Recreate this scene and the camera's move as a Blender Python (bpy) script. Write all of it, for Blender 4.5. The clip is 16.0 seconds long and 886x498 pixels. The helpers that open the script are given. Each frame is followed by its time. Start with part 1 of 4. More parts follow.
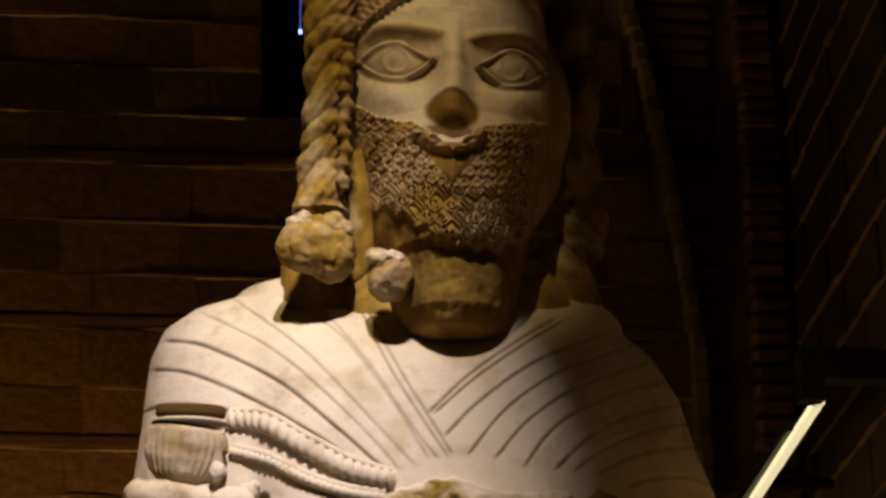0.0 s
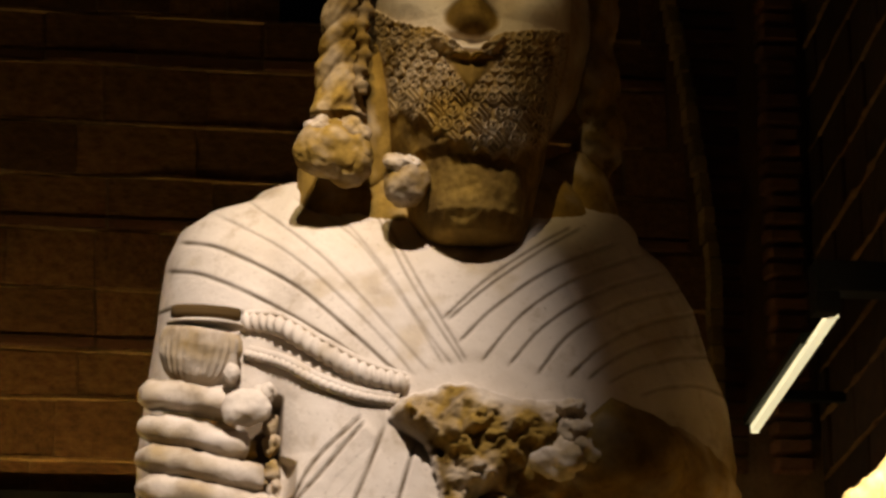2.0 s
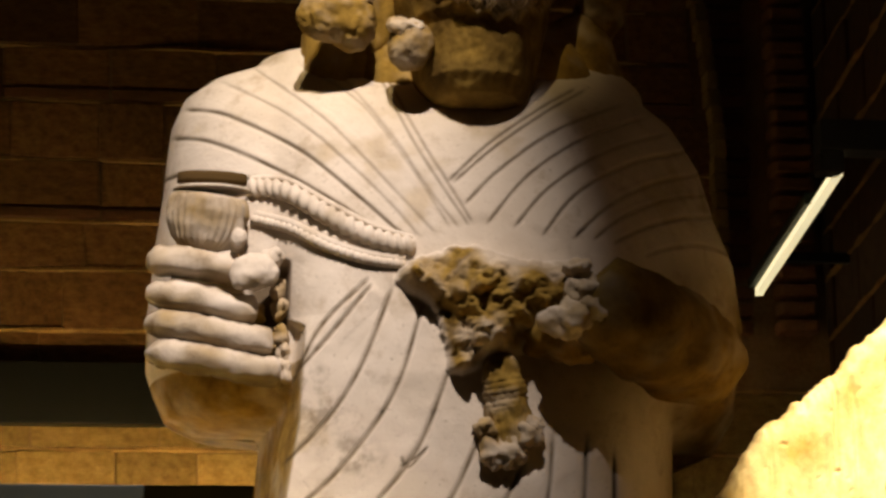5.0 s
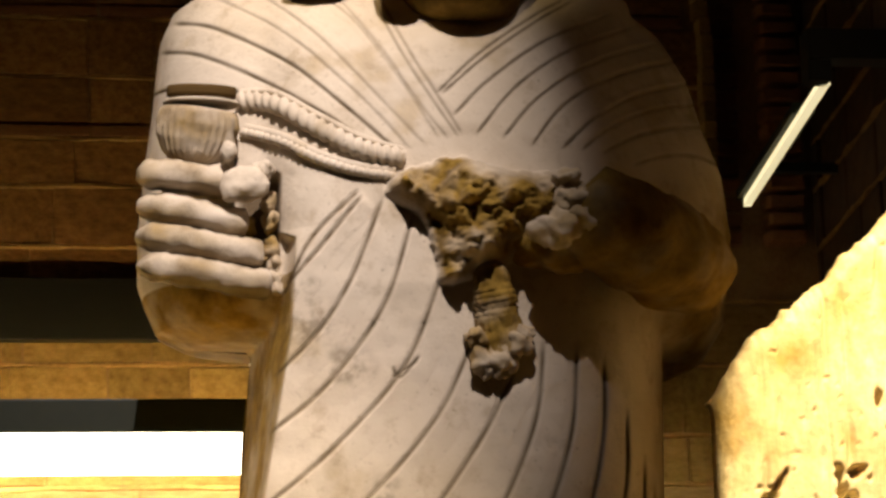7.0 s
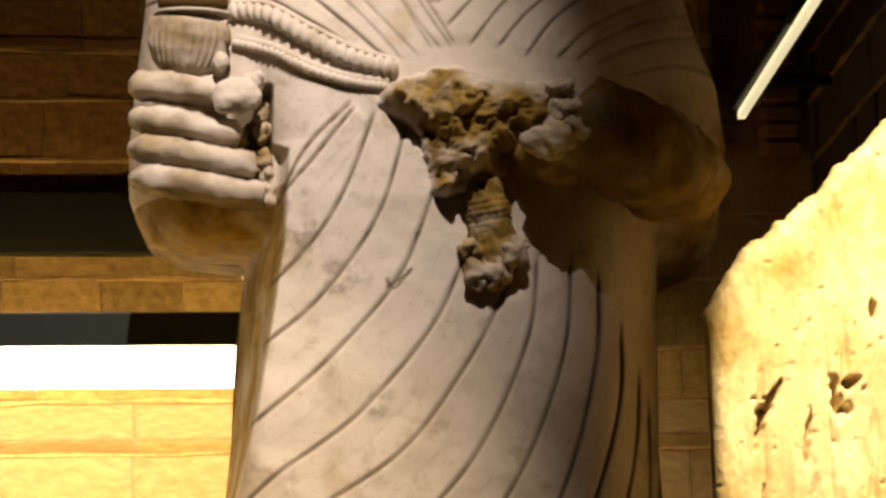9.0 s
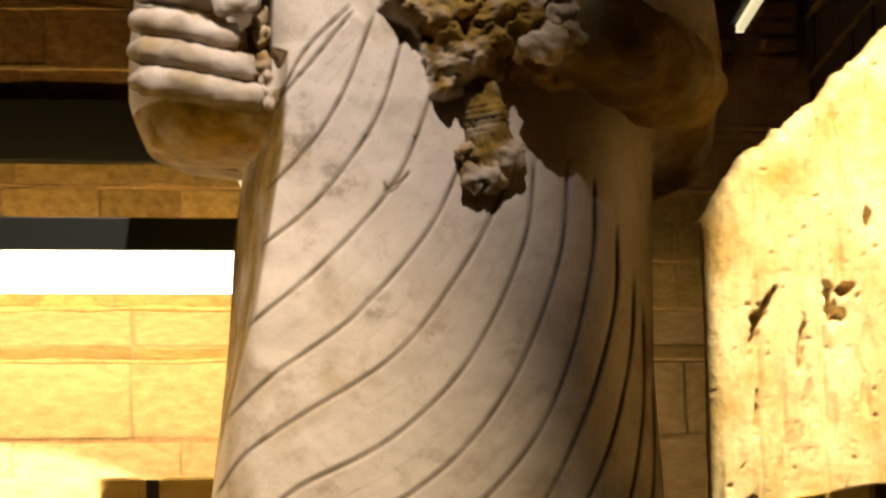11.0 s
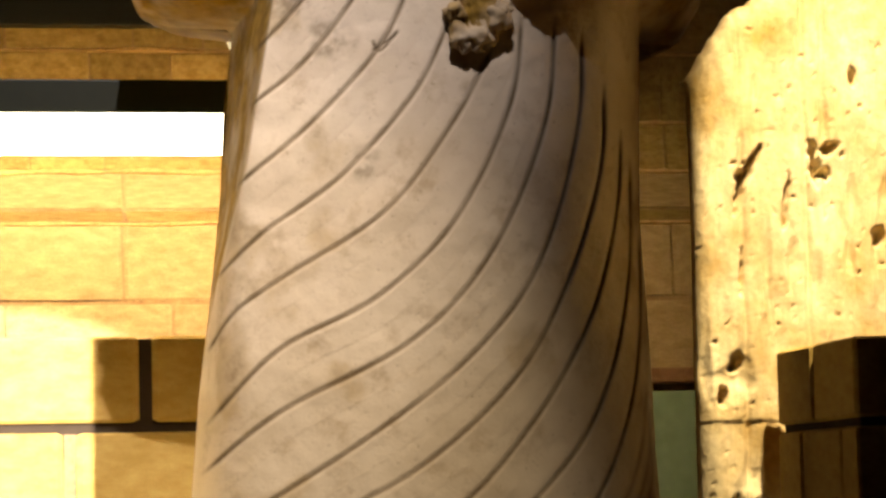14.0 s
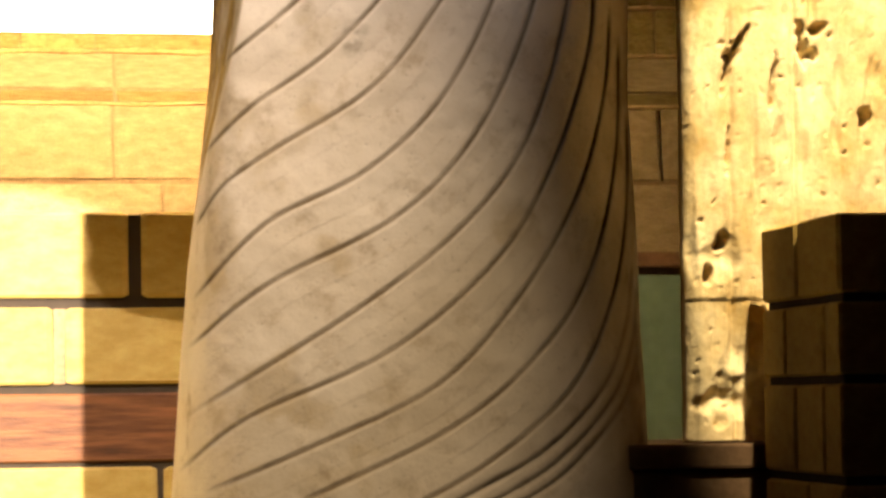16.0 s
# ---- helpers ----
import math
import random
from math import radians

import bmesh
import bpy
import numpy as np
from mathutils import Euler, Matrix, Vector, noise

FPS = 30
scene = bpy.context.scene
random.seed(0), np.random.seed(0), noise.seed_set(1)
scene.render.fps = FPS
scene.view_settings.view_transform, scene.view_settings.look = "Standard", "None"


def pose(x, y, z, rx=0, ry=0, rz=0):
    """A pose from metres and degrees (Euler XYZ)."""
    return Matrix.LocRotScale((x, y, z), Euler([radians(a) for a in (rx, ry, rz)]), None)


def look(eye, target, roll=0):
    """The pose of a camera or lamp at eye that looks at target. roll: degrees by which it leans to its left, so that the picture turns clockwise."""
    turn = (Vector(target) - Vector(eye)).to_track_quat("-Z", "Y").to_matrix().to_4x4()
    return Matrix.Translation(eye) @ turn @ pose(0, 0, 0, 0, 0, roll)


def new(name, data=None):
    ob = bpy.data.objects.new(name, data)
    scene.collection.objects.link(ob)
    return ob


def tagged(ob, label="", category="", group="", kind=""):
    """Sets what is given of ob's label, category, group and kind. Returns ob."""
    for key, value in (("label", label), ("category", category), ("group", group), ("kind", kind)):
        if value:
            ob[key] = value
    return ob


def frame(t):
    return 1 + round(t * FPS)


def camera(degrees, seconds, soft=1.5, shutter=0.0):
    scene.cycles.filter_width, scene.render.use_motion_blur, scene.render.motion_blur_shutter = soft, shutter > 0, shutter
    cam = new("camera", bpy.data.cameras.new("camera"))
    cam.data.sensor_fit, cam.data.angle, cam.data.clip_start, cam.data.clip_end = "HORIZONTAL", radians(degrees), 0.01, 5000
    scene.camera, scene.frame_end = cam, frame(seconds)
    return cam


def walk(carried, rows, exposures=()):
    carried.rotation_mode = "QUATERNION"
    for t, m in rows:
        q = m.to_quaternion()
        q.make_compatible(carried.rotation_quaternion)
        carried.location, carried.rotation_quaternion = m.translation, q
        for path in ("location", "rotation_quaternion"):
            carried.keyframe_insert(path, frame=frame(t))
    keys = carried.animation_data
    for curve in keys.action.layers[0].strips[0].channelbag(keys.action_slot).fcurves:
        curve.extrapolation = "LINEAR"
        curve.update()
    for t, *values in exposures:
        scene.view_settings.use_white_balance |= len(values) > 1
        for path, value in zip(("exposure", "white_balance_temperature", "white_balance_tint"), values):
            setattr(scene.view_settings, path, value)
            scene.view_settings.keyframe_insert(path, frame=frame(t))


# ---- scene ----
cam = camera(20.0, 16.0, soft=2.9)
PATH = [
    (0, (-0.2578, 0.0680, 1.6603), (2.666, 18.816, 7.983), -1.10),
    (0.5, (-0.2599, 0.0708, 1.6591), (2.628, 18.866, 7.856), -0.70),
    (1, (-0.2605, 0.0741, 1.6549), (2.597, 18.926, 7.691), -0.39),
    (1.5, (-0.2631, 0.0726, 1.6497), (2.591, 18.981, 7.508), -0.15),
    (2, (-0.2631, 0.0742, 1.6455), (2.580, 19.041, 7.318), -0.07),
    (2.5, (-0.2624, 0.0766, 1.6367), (2.576, 19.076, 7.202), -0.11),
    (3, (-0.2630, 0.0721, 1.6324), (2.572, 19.126, 7.011), -0.18),
    (3.5, (-0.2638, 0.0706, 1.6287), (2.561, 19.180, 6.810), -0.21),
    (4, (-0.2687, 0.0660, 1.6191), (2.561, 19.215, 6.649), -0.37),
    (6.5, (-0.2740, 0.0694, 1.5958), (2.654, 19.379, 5.903), -1.29),
    (7, (-0.2767, 0.0536, 1.5857), (2.682, 19.396, 5.725), -1.36),
    (7.5, (-0.2776, 0.0540, 1.5820), (2.711, 19.429, 5.541), -1.45),
    (8, (-0.2730, 0.0692, 1.5851), (2.717, 19.477, 5.380), -1.49),
    (8.5, (-0.2764, 0.0754, 1.5783), (2.740, 19.503, 5.249), -1.47),
    (9, (-0.2760, 0.0728, 1.5755), (2.745, 19.531, 5.078), -1.50),
    (11.5, (-0.2785, 0.0382, 1.5076), (2.756, 19.600, 4.356), -0.97),
    (12, (-0.2830, 0.0257, 1.4986), (2.765, 19.602, 4.230), -1.15),
    (12.5, (-0.2838, 0.0249, 1.4910), (2.779, 19.621, 4.066), -1.27),
    (13, (-0.2835, 0.0100, 1.4839), (2.777, 19.629, 3.875), -1.27),
    (13.5, (-0.2838, 0.0102, 1.4755), (2.810, 19.644, 3.698), -1.28),
    (14, (-0.2836, 0.0074, 1.4832), (2.835, 19.664, 3.453), -1.18),
    (14.5, (-0.2842, 0.0085, 1.4620), (2.845, 19.674, 3.330), -1.07),
    (15, (-0.2796, 0.0007, 1.4771), (2.853, 19.689, 3.084), -1.01),
    (15.5, (-0.2849, -0.0045, 1.4617), (2.901, 19.692, 2.846), -0.81),
    (16, (-0.2780, -0.0178, 1.4271), (2.894, 19.692, 2.633), -0.67),
]
walk(cam, [(t, look(eye, target, roll)) for t, eye, target, roll in PATH])

# ---- light ----
world = bpy.data.worlds.new("dim_hall")
scene.world = world
world.use_nodes = True
world.node_tree.nodes["Background"].inputs[0].default_value = (1.0, 0.62, 0.28, 1)
world.node_tree.nodes["Background"].inputs[1].default_value = 0.002


def spot(name, eye, target, watts, colour, degrees, blend, radius):
    lamp = bpy.data.lights.new(name, "SPOT")
    lamp.energy, lamp.color, lamp.spot_size, lamp.spot_blend, lamp.shadow_soft_size = watts, colour, radians(degrees), blend, radius
    ob = new(name, lamp)
    ob.matrix_world = look(eye, target)
    return ob


KEY_EYE = (-0.02, 1.6, 6.0)
MASONRY_EYE = Vector((-1.0, 1.2, 3.0))
spot("spot_statue_head", (-0.42, 1.6, 6.1), (0.25, 4.60, 3.54), 430, (1.0, 0.74, 0.36), 13.2, 1.0, 0.02)
spot("spot_statue_chest", KEY_EYE, (-0.09, 4.65, 2.64), 1500, (1.0, 0.86, 0.80), 22.0, 1.0, 0.022)
spot("spot_statue_skirt", (-0.12, 1.0, 5.1), (-0.05, 4.65, 1.42), 1060, (1.0, 0.775, 0.50), 20.0, 1.0, 0.03)
spot("spot_slab", (1.22, 3.0, 4.6), (1.50, 4.75, 1.99), 1700, (1.0, 0.79, 0.46), 22.6, 0.38, 0.03)
spot("spot_left_masonry", MASONRY_EYE, (-0.41, 6.26, 1.09), 5200, (1.0, 0.88, 0.76), 18.6, 0.1, 0.0006)


# ---- materials ----
def material(name, rough=0.8):
    m = bpy.data.materials.new(name)
    m.use_nodes = True
    nt = m.node_tree
    b = nt.nodes["Principled BSDF"]
    b.inputs["Roughness"].default_value = rough
    b.inputs["Specular IOR Level"].default_value = 0.3
    return m, nt, b


def add_noise(nt, scale, detail=6.0, rough=0.6, kind="ShaderNodeTexNoise"):
    co = nt.nodes.new("ShaderNodeTexCoord")
    n = nt.nodes.new(kind)
    n.inputs["Scale"].default_value = scale
    if kind == "ShaderNodeTexNoise":
        n.inputs["Detail"].default_value, n.inputs["Roughness"].default_value = detail, rough
    nt.links.new(co.outputs["Object"], n.inputs["Vector"])
    return n


def ramp(nt, src, stops):
    r = nt.nodes.new("ShaderNodeValToRGB")
    while len(r.color_ramp.elements) < len(stops):
        r.color_ramp.elements.new(0.5)
    for e, (p, c) in zip(r.color_ramp.elements, stops):
        e.position, e.color = p, (*c, 1)
    nt.links.new(src, r.inputs[0])
    return r


def mix(nt, kind, fac, a, b):
    m = nt.nodes.new("ShaderNodeMix")
    m.data_type, m.blend_type = "RGBA", kind
    for sock, v in ((m.inputs[0], fac), (m.inputs[6], a), (m.inputs[7], b)):
        if isinstance(v, (int, float)):
            sock.default_value = v
        elif isinstance(v, tuple):
            sock.default_value = (*v, 1)
        else:
            nt.links.new(v, sock)
    return m.outputs[2]


def relief(nt, b, src, strength, dist):
    u = nt.nodes.new("ShaderNodeBump")
    u.inputs["Strength"].default_value, u.inputs["Distance"].default_value = strength, dist
    nt.links.new(src, u.inputs["Height"])
    nt.links.new(u.outputs[0], b.inputs["Normal"])


def stone(name, dark, light, scale=6.0, grain=90.0, rough=0.85, bump=0.4, vary=0.0, pits=0.0):
    m, nt, b = material(name, rough)
    n1 = add_noise(nt, scale)
    n2 = add_noise(nt, grain, 4.0)
    col = ramp(nt, n1.outputs[0], [(0.3, dark), (0.7, light)]).outputs[0]
    g = ramp(nt, n2.outputs[0], [(0.3, (0.72, 0.7, 0.66)), (0.6, (1, 1, 1))]).outputs[0]
    col = mix(nt, "MULTIPLY", 0.7, col, g)
    if vary:
        oi = nt.nodes.new("ShaderNodeObjectInfo")
        v = ramp(nt, oi.outputs["Random"], [(0.0, (1 - vary, 1 - vary, 1 - vary)), (1.0, (1, 1, 1))]).outputs[0]
        col = mix(nt, "MULTIPLY", 1.0, col, v)
    h = n2.outputs[0]
    if pits:
        p = add_noise(nt, 38.0, 3.0)
        pr = ramp(nt, p.outputs[0], [(0.28, (0, 0, 0)), (0.40, (1, 1, 1))])
        col = mix(nt, "MULTIPLY", pits, col, pr.outputs[0])
    nt.links.new(col, b.inputs["Base Color"])
    relief(nt, b, h, bump, 0.004)
    return m


def plain(name, colour, rough=0.5, metal=0.0):
    m, nt, b = material(name, rough)
    n = add_noise(nt, 25.0)
    col = mix(nt, "MULTIPLY", 0.5, colour, ramp(nt, n.outputs[0], [(0.3, (0.6, 0.6, 0.6)), (0.7, (1, 1, 1))]).outputs[0])
    nt.links.new(col, b.inputs["Base Color"])
    b.inputs["Metallic"].default_value = metal
    return m


def glow(name, colour, strength):
    m, nt, b = material(name)
    b.inputs["Base Color"].default_value = (0.8, 0.8, 0.8, 1)
    b.inputs["Emission Color"].default_value = (*colour, 1)
    b.inputs["Emission Strength"].default_value = strength
    return m


def statue_stone():
    """Pale limestone; brown stain, grime in the carved lines and painted shade follow the mesh's own attributes."""
    m, nt, b = material("statue_limestone", 0.92)
    b.inputs["Specular IOR Level"].default_value = 0.06
    n1, n2, n3 = add_noise(nt, 4.5), add_noise(nt, 120.0, 3.0), add_noise(nt, 14.0, 8.0, 0.7)
    base = ramp(nt, n1.outputs[0], [(0.3, (0.52, 0.435, 0.325)), (0.65, (0.64, 0.555, 0.445))]).outputs[0]
    spots = ramp(nt, n3.outputs[0], [(0.30, (0.55, 0.47, 0.36)), (0.46, (1, 1, 1))]).outputs[0]
    base = mix(nt, "MULTIPLY", 0.55, base, spots)
    specks = ramp(nt, n2.outputs[0], [(0.26, (0.45, 0.4, 0.34)), (0.36, (1, 1, 1))]).outputs[0]
    base = mix(nt, "MULTIPLY", 0.6, base, specks)
    at = nt.nodes.new("ShaderNodeAttribute")
    at.attribute_name = "patina_shade"
    sep = nt.nodes.new("ShaderNodeSeparateColor")
    nt.links.new(at.outputs["Color"], sep.inputs[0])
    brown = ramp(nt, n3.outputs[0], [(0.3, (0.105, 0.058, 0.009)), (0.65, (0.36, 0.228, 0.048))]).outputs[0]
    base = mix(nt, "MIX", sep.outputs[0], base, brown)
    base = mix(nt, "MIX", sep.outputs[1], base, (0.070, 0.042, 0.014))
    nt.links.new(base, b.inputs["Base Color"])
    add = nt.nodes.new("ShaderNodeMath")
    add.operation = "ADD"
    nt.links.new(n2.outputs[0], add.inputs[0])
    nt.links.new(n3.outputs[0], add.inputs[1])
    relief(nt, b, add.outputs[0], 0.35, 0.003)
    return m


M_STATUE = statue_stone()
# tones of one wall by height; lamp light and shade partly in the colour
M_WALL = stone("wall_brownstone", (0.28, 0.175, 0.055), (0.52, 0.36, 0.14), 9.0, 60.0, 0.9, 0.9, 0.45)
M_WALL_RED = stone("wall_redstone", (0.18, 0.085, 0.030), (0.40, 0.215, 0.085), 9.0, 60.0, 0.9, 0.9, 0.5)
M_WALL_PALE = stone("wall_pale_stone", (0.25, 0.165, 0.080), (0.40, 0.28, 0.150), 8.0, 60.0, 0.9, 0.5, 0.05)
# side wall: red-brown stone and mortar, its shade put into the colour
M_MORTAR_RED = stone("red_shaded_mortar", (0.03, 0.015, 0.007), (0.07, 0.036, 0.018), 9.0, 80.0, 0.95, 0.9)
M_EAST = stone("red_brown_shaded_stone", (0.026, 0.012, 0.006), (0.062, 0.032, 0.015), 5.0, 60.0, 0.9, 0.8, 0.45)
M_LIME = stone("proud_lime_mortar", (0.38, 0.22, 0.085), (0.58, 0.38, 0.17), 14.0, 80.0, 0.95, 0.9)
# darker copy of the lime mortar, for the side wall's shade
M_LIME_DARK = stone("shaded_lime_mortar", (0.13, 0.075, 0.03), (0.26, 0.16, 0.07), 14.0, 80.0, 0.95, 0.9)
M_MORTAR = stone("lime_mortar", (0.22, 0.13, 0.065), (0.33, 0.22, 0.12), 9.0, 80.0, 0.95, 0.9)
M_BRICK = stone("thin_brick", (0.20, 0.09, 0.045), (0.34, 0.17, 0.09), 8.0, 90.0, 0.9, 0.7, 0.4)
M_SLAB = stone("slab_limestone", (0.44, 0.29, 0.085), (0.76, 0.65, 0.42), 7.0, 50.0, 0.85, 0.8, 0.0, 0.15)
M_BLOCK = stone("tuff_block", (0.46, 0.30, 0.07), (0.60, 0.43, 0.13), 7.0, 110.0, 0.85, 0.5, 0.2)
M_GAP = plain("packed_earth_joint", (0.05, 0.035, 0.022), 0.95)
M_WOOD = stone("red_brown_timber", (0.06, 0.020, 0.006), (0.24, 0.09, 0.026), 9.0, 40.0, 0.6, 0.4)
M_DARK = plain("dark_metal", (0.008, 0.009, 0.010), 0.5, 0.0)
M_GREEN = plain("grey_green_paint", (0.20, 0.26, 0.18), 0.6)
M_HOUSING = plain("green_grey_housing", (0.014, 0.018, 0.009), 0.5)
M_TUBE = glow("fluorescent_diffuser", (1.0, 0.75, 0.37), 66.0)
M_TUBE_FRONT = glow("front_diffuser", (1.0, 0.90, 0.62), 11.0)
M_TUBE_UP = glow("added_uplight", (1.0, 0.68, 0.24), 24.0)
M_TUBE_SIDE = glow("side_diffuser", (1.0, 0.86, 0.5), 0.8)
M_TUBE_FLOOR = glow("added_floor_glow", (1.0, 0.64, 0.16), 72.0)
M_LED = glow("blue_led", (0.25, 0.35, 1.0), 4.0)
M_LED_STREAK = glow("blue_streak", (0.12, 0.18, 1.0), 0.5)
M_PLASTER = stone("dark_plaster", (0.035, 0.025, 0.017), (0.06, 0.045, 0.03), 2.0, 40.0)
M_FLOOR = stone("floor_stone", (0.05, 0.04, 0.03), (0.09, 0.07, 0.05), 2.0, 40.0, 0.6)
M_PLINTH = stone("plinth_redbrown", (0.09, 0.05, 0.025), (0.16, 0.095, 0.05), 5.0, 60.0)


# ---- mesh helpers ----
def obj_from(name, verts, faces, mat, parent=None, label="", smooth=False):
    me = bpy.data.meshes.new(name)
    me.from_pydata(verts, [], faces)
    me.update()
    me.materials.append(mat)
    if smooth:
        me.polygons.foreach_set("use_smooth", [True] * len(me.polygons))
    ob = new(name, me)
    if parent:
        ob.parent = parent
    if label:
        ob["label"] = label
    return ob


def part(name, bm, mat, parent=None, label="", smooth=False):
    me = bpy.data.meshes.new(name)
    bmesh.ops.recalc_face_normals(bm, faces=bm.faces)
    bm.to_mesh(me)
    bm.free()
    me.materials.append(mat)
    if smooth:
        me.polygons.foreach_set("use_smooth", [True] * len(me.polygons))
    ob = new(name, me)
    if parent:
        ob.parent = parent
    if label:
        ob["label"] = label
    return ob


def box(x0, x1, y0, y1, z0, z1, bevel=0.0, bm=None):
    own = bm or bmesh.new()
    made = bmesh.ops.create_cube(own, size=1.0, matrix=Matrix.Translation(((x0 + x1) / 2, (y0 + y1) / 2, (z0 + z1) / 2)) @ Matrix.Diagonal((x1 - x0, y1 - y0, z1 - z0, 1)))
    if bevel:
        edges = list({e for v in made["verts"] for e in v.link_edges})
        bmesh.ops.bevel(own, geom=edges, offset=bevel, segments=2, affect="EDGES", profile=0.6)
    return own


def thing(name, place, label, category, group="", kind=""):
    ob = new(name)
    ob.location = place
    ob.empty_display_size = 0.1
    return tagged(ob, label, category, group, kind)


def structure(name, bm, mat, label=""):
    ob = part(name, bm, mat)
    return tagged(ob, label, "", "", "structure")


# ---- setting ----
WALL_Y, WALL_X, CORNER_X = 6.26, 1.50, 1.66
structure("floor", box(-4.5, CORNER_X + 0.3, -4.0, WALL_Y + 0.5, -0.2, 0.0), M_FLOOR, "dark worn stone floor of the hall")
structure("ceiling", box(-4.5, CORNER_X + 0.3, -4.0, WALL_Y + 0.5, 6.6, 6.8), M_PLASTER, "dark plastered ceiling of the hall")
structure("wall_south", box(-4.5, WALL_X + 0.3, -4.3, -4.0, -0.2, 6.8), M_PLASTER, "dark plaster wall behind the viewer")
structure("wall_west", box(-4.8, -4.5, -4.3, WALL_Y + 0.5, -0.2, 6.8), M_PLASTER, "dark plaster side wall")
# back wall with a dark rectangular niche high up
bm = bmesh.new()
NX0, NX1, NZ0, NZ1 = 0.228, 0.50, 4.085, 4.95
for x0, x1, z0, z1 in ((-4.5, NX0, -0.2, 6.8), (NX1, CORNER_X + 0.3, -0.2, 6.8), (NX0, NX1, -0.2, NZ0), (NX0, NX1, NZ1, 6.8)):
    box(x0, x1, WALL_Y, WALL_Y + 0.5, z0, z1, 0, bm)
wall_north = structure("wall_north", bm, M_MORTAR, "brown coursed stone wall with pale mortar joints")
structure("niche_backing", box(NX0, NX1, WALL_Y + 0.42, WALL_Y + 0.48, NZ0, NZ1), M_DARK, "black sheet at the back of the high niche")
bm = box(WALL_X, CORNER_X + 0.3, -4.0, WALL_Y, -0.2, 6.8)
for v in bm.verts:
    if v.co.y > 0 and v.co.x < CORNER_X:
        v.co.x = CORNER_X
bmesh.ops.bisect_plane(bm, geom=list(bm.verts) + list(bm.edges) + list(bm.faces), plane_co=(0, 4.86, 0), plane_no=(0, 1, 0))
for v in bm.verts:
    if v.co.x < CORNER_X and abs(v.co.y - 4.86) < 0.01:
        v.co.x = WALL_X
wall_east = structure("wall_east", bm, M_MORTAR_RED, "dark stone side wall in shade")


# ---- the statue: one mesh ----
def lerp_table(z, table):
    zs, xs = zip(*table)
    return np.interp(z, zs, xs)


def curve_points(pts, n=40):
    """A smooth run through a few points."""
    p = np.array(pts, float)
    p = np.vstack([2 * p[0] - p[1], p, 2 * p[-1] - p[-2]])
    out = []
    per = max(4, n // (len(pts) - 1))
    for i in range(1, len(p) - 2):
        t = np.linspace(0, 1, per, endpoint=False)[:, None]
        a, b, c, d = p[i - 1], p[i], p[i + 1], p[i + 2]
        out.append(0.5 * (2 * b + (c - a) * t + (2 * a - 5 * b + 4 * c - d) * t**2 + (3 * b - a - 3 * c + d) * t**3))
    out.append(p[-2][None])
    return np.vstack(out)


def curve_distance(q, pts):
    """For points q (n,2): distance to a polyline, side of it, and the share of its length."""
    best = np.full(len(q), 1e9)
    side = np.zeros(len(q))
    share = np.zeros(len(q))
    a, b = pts[:-1], pts[1:]
    for i in range(len(a)):
        d = b[i] - a[i]
        w = q - a[i]
        t = np.clip((w @ d) / (d @ d + 1e-12), 0, 1)
        off = w - t[:, None] * d
        r = np.hypot(off[:, 0], off[:, 1])
        near = r < best
        best[near] = r[near]
        side[near] = np.sign(d[0] * off[near, 1] - d[1] * off[near, 0])
        share[near] = (i + t[near]) / len(a)
    return best, side, share


def wobble(co, scale, seed=0.0, octaves=4):
    """Noise for many points."""
    o = Vector((seed * 3.1, seed * 1.7, seed))
    return np.array([noise.fractal(Vector(c) * scale + o, 0.9, 2.0, octaves) for c in co])


def crags(co, scale, seed=0.0):
    """Broken, faceted rock: distances of Voronoi cells."""
    o = Vector((seed, seed * 2.3, 0))
    out = []
    for c in co:
        d = noise.voronoi(Vector(c) * scale + o)[0]
        out.append(d[1] - d[0])
    return np.array(out)


def seen_on(co, eye, y):
    """Where points lie on the upright plane y as laid out from an eye: the sheet on which the carving is drawn."""
    k = (y - eye[1]) / (co[:, 1] - eye[1])
    return np.stack([eye[0] + (co[:, 0] - eye[0]) * k, eye[2] + (co[:, 2] - eye[2]) * k], 1)


def laid(x, z, y, eye, sheet):
    """The reverse of seen_on: a drawn point put at depth y."""
    k = (y - eye[1]) / (sheet - eye[1])
    return np.array([eye[0] + (x - eye[0]) * k, y, eye[2] + (z - eye[2]) * k])


EYE_HIGH, EYE_MID, EYE_LOW = (0.038, 0.035, 1.649), (0.022, 0.02, 1.58), (0.02, -0.01, 1.48)

SIDE_L = [(0.6, -0.06), (1.23, -0.031), (1.486, -0.021), (1.674, -0.012), (1.875, 0.007), (2.07, 0.022), (2.25, 0.026), (2.41, 0.040),
          (2.421, 0.03), (2.424, -0.09), (2.45, -0.150), (2.503, -0.175), (2.55, -0.191), (2.657, -0.194), (2.793, -0.184), (2.91, -0.172),
          (2.98, -0.168), (3.05, -0.162), (3.11, -0.140), (3.150, -0.092), (3.176, -0.022), (3.198, 0.07), (3.24, 0.22)]
SIDE_R = [(0.6, 0.95), (1.29, 0.920), (1.516, 0.903), (1.697, 0.891), (1.9, 0.877), (2.05, 0.862), (2.2, 0.855), (2.35, 0.861),
          (2.385, 0.872), (2.395, 0.90), (2.422, 0.955), (2.49, 0.993), (2.6, 1.008), (2.675, 1.013), (2.8, 0.995), (2.9, 0.955), (3.0, 0.925),
          (3.09, 0.87), (3.15, 0.80), (3.20, 0.70), (3.22, 0.64), (3.24, 0.55)]
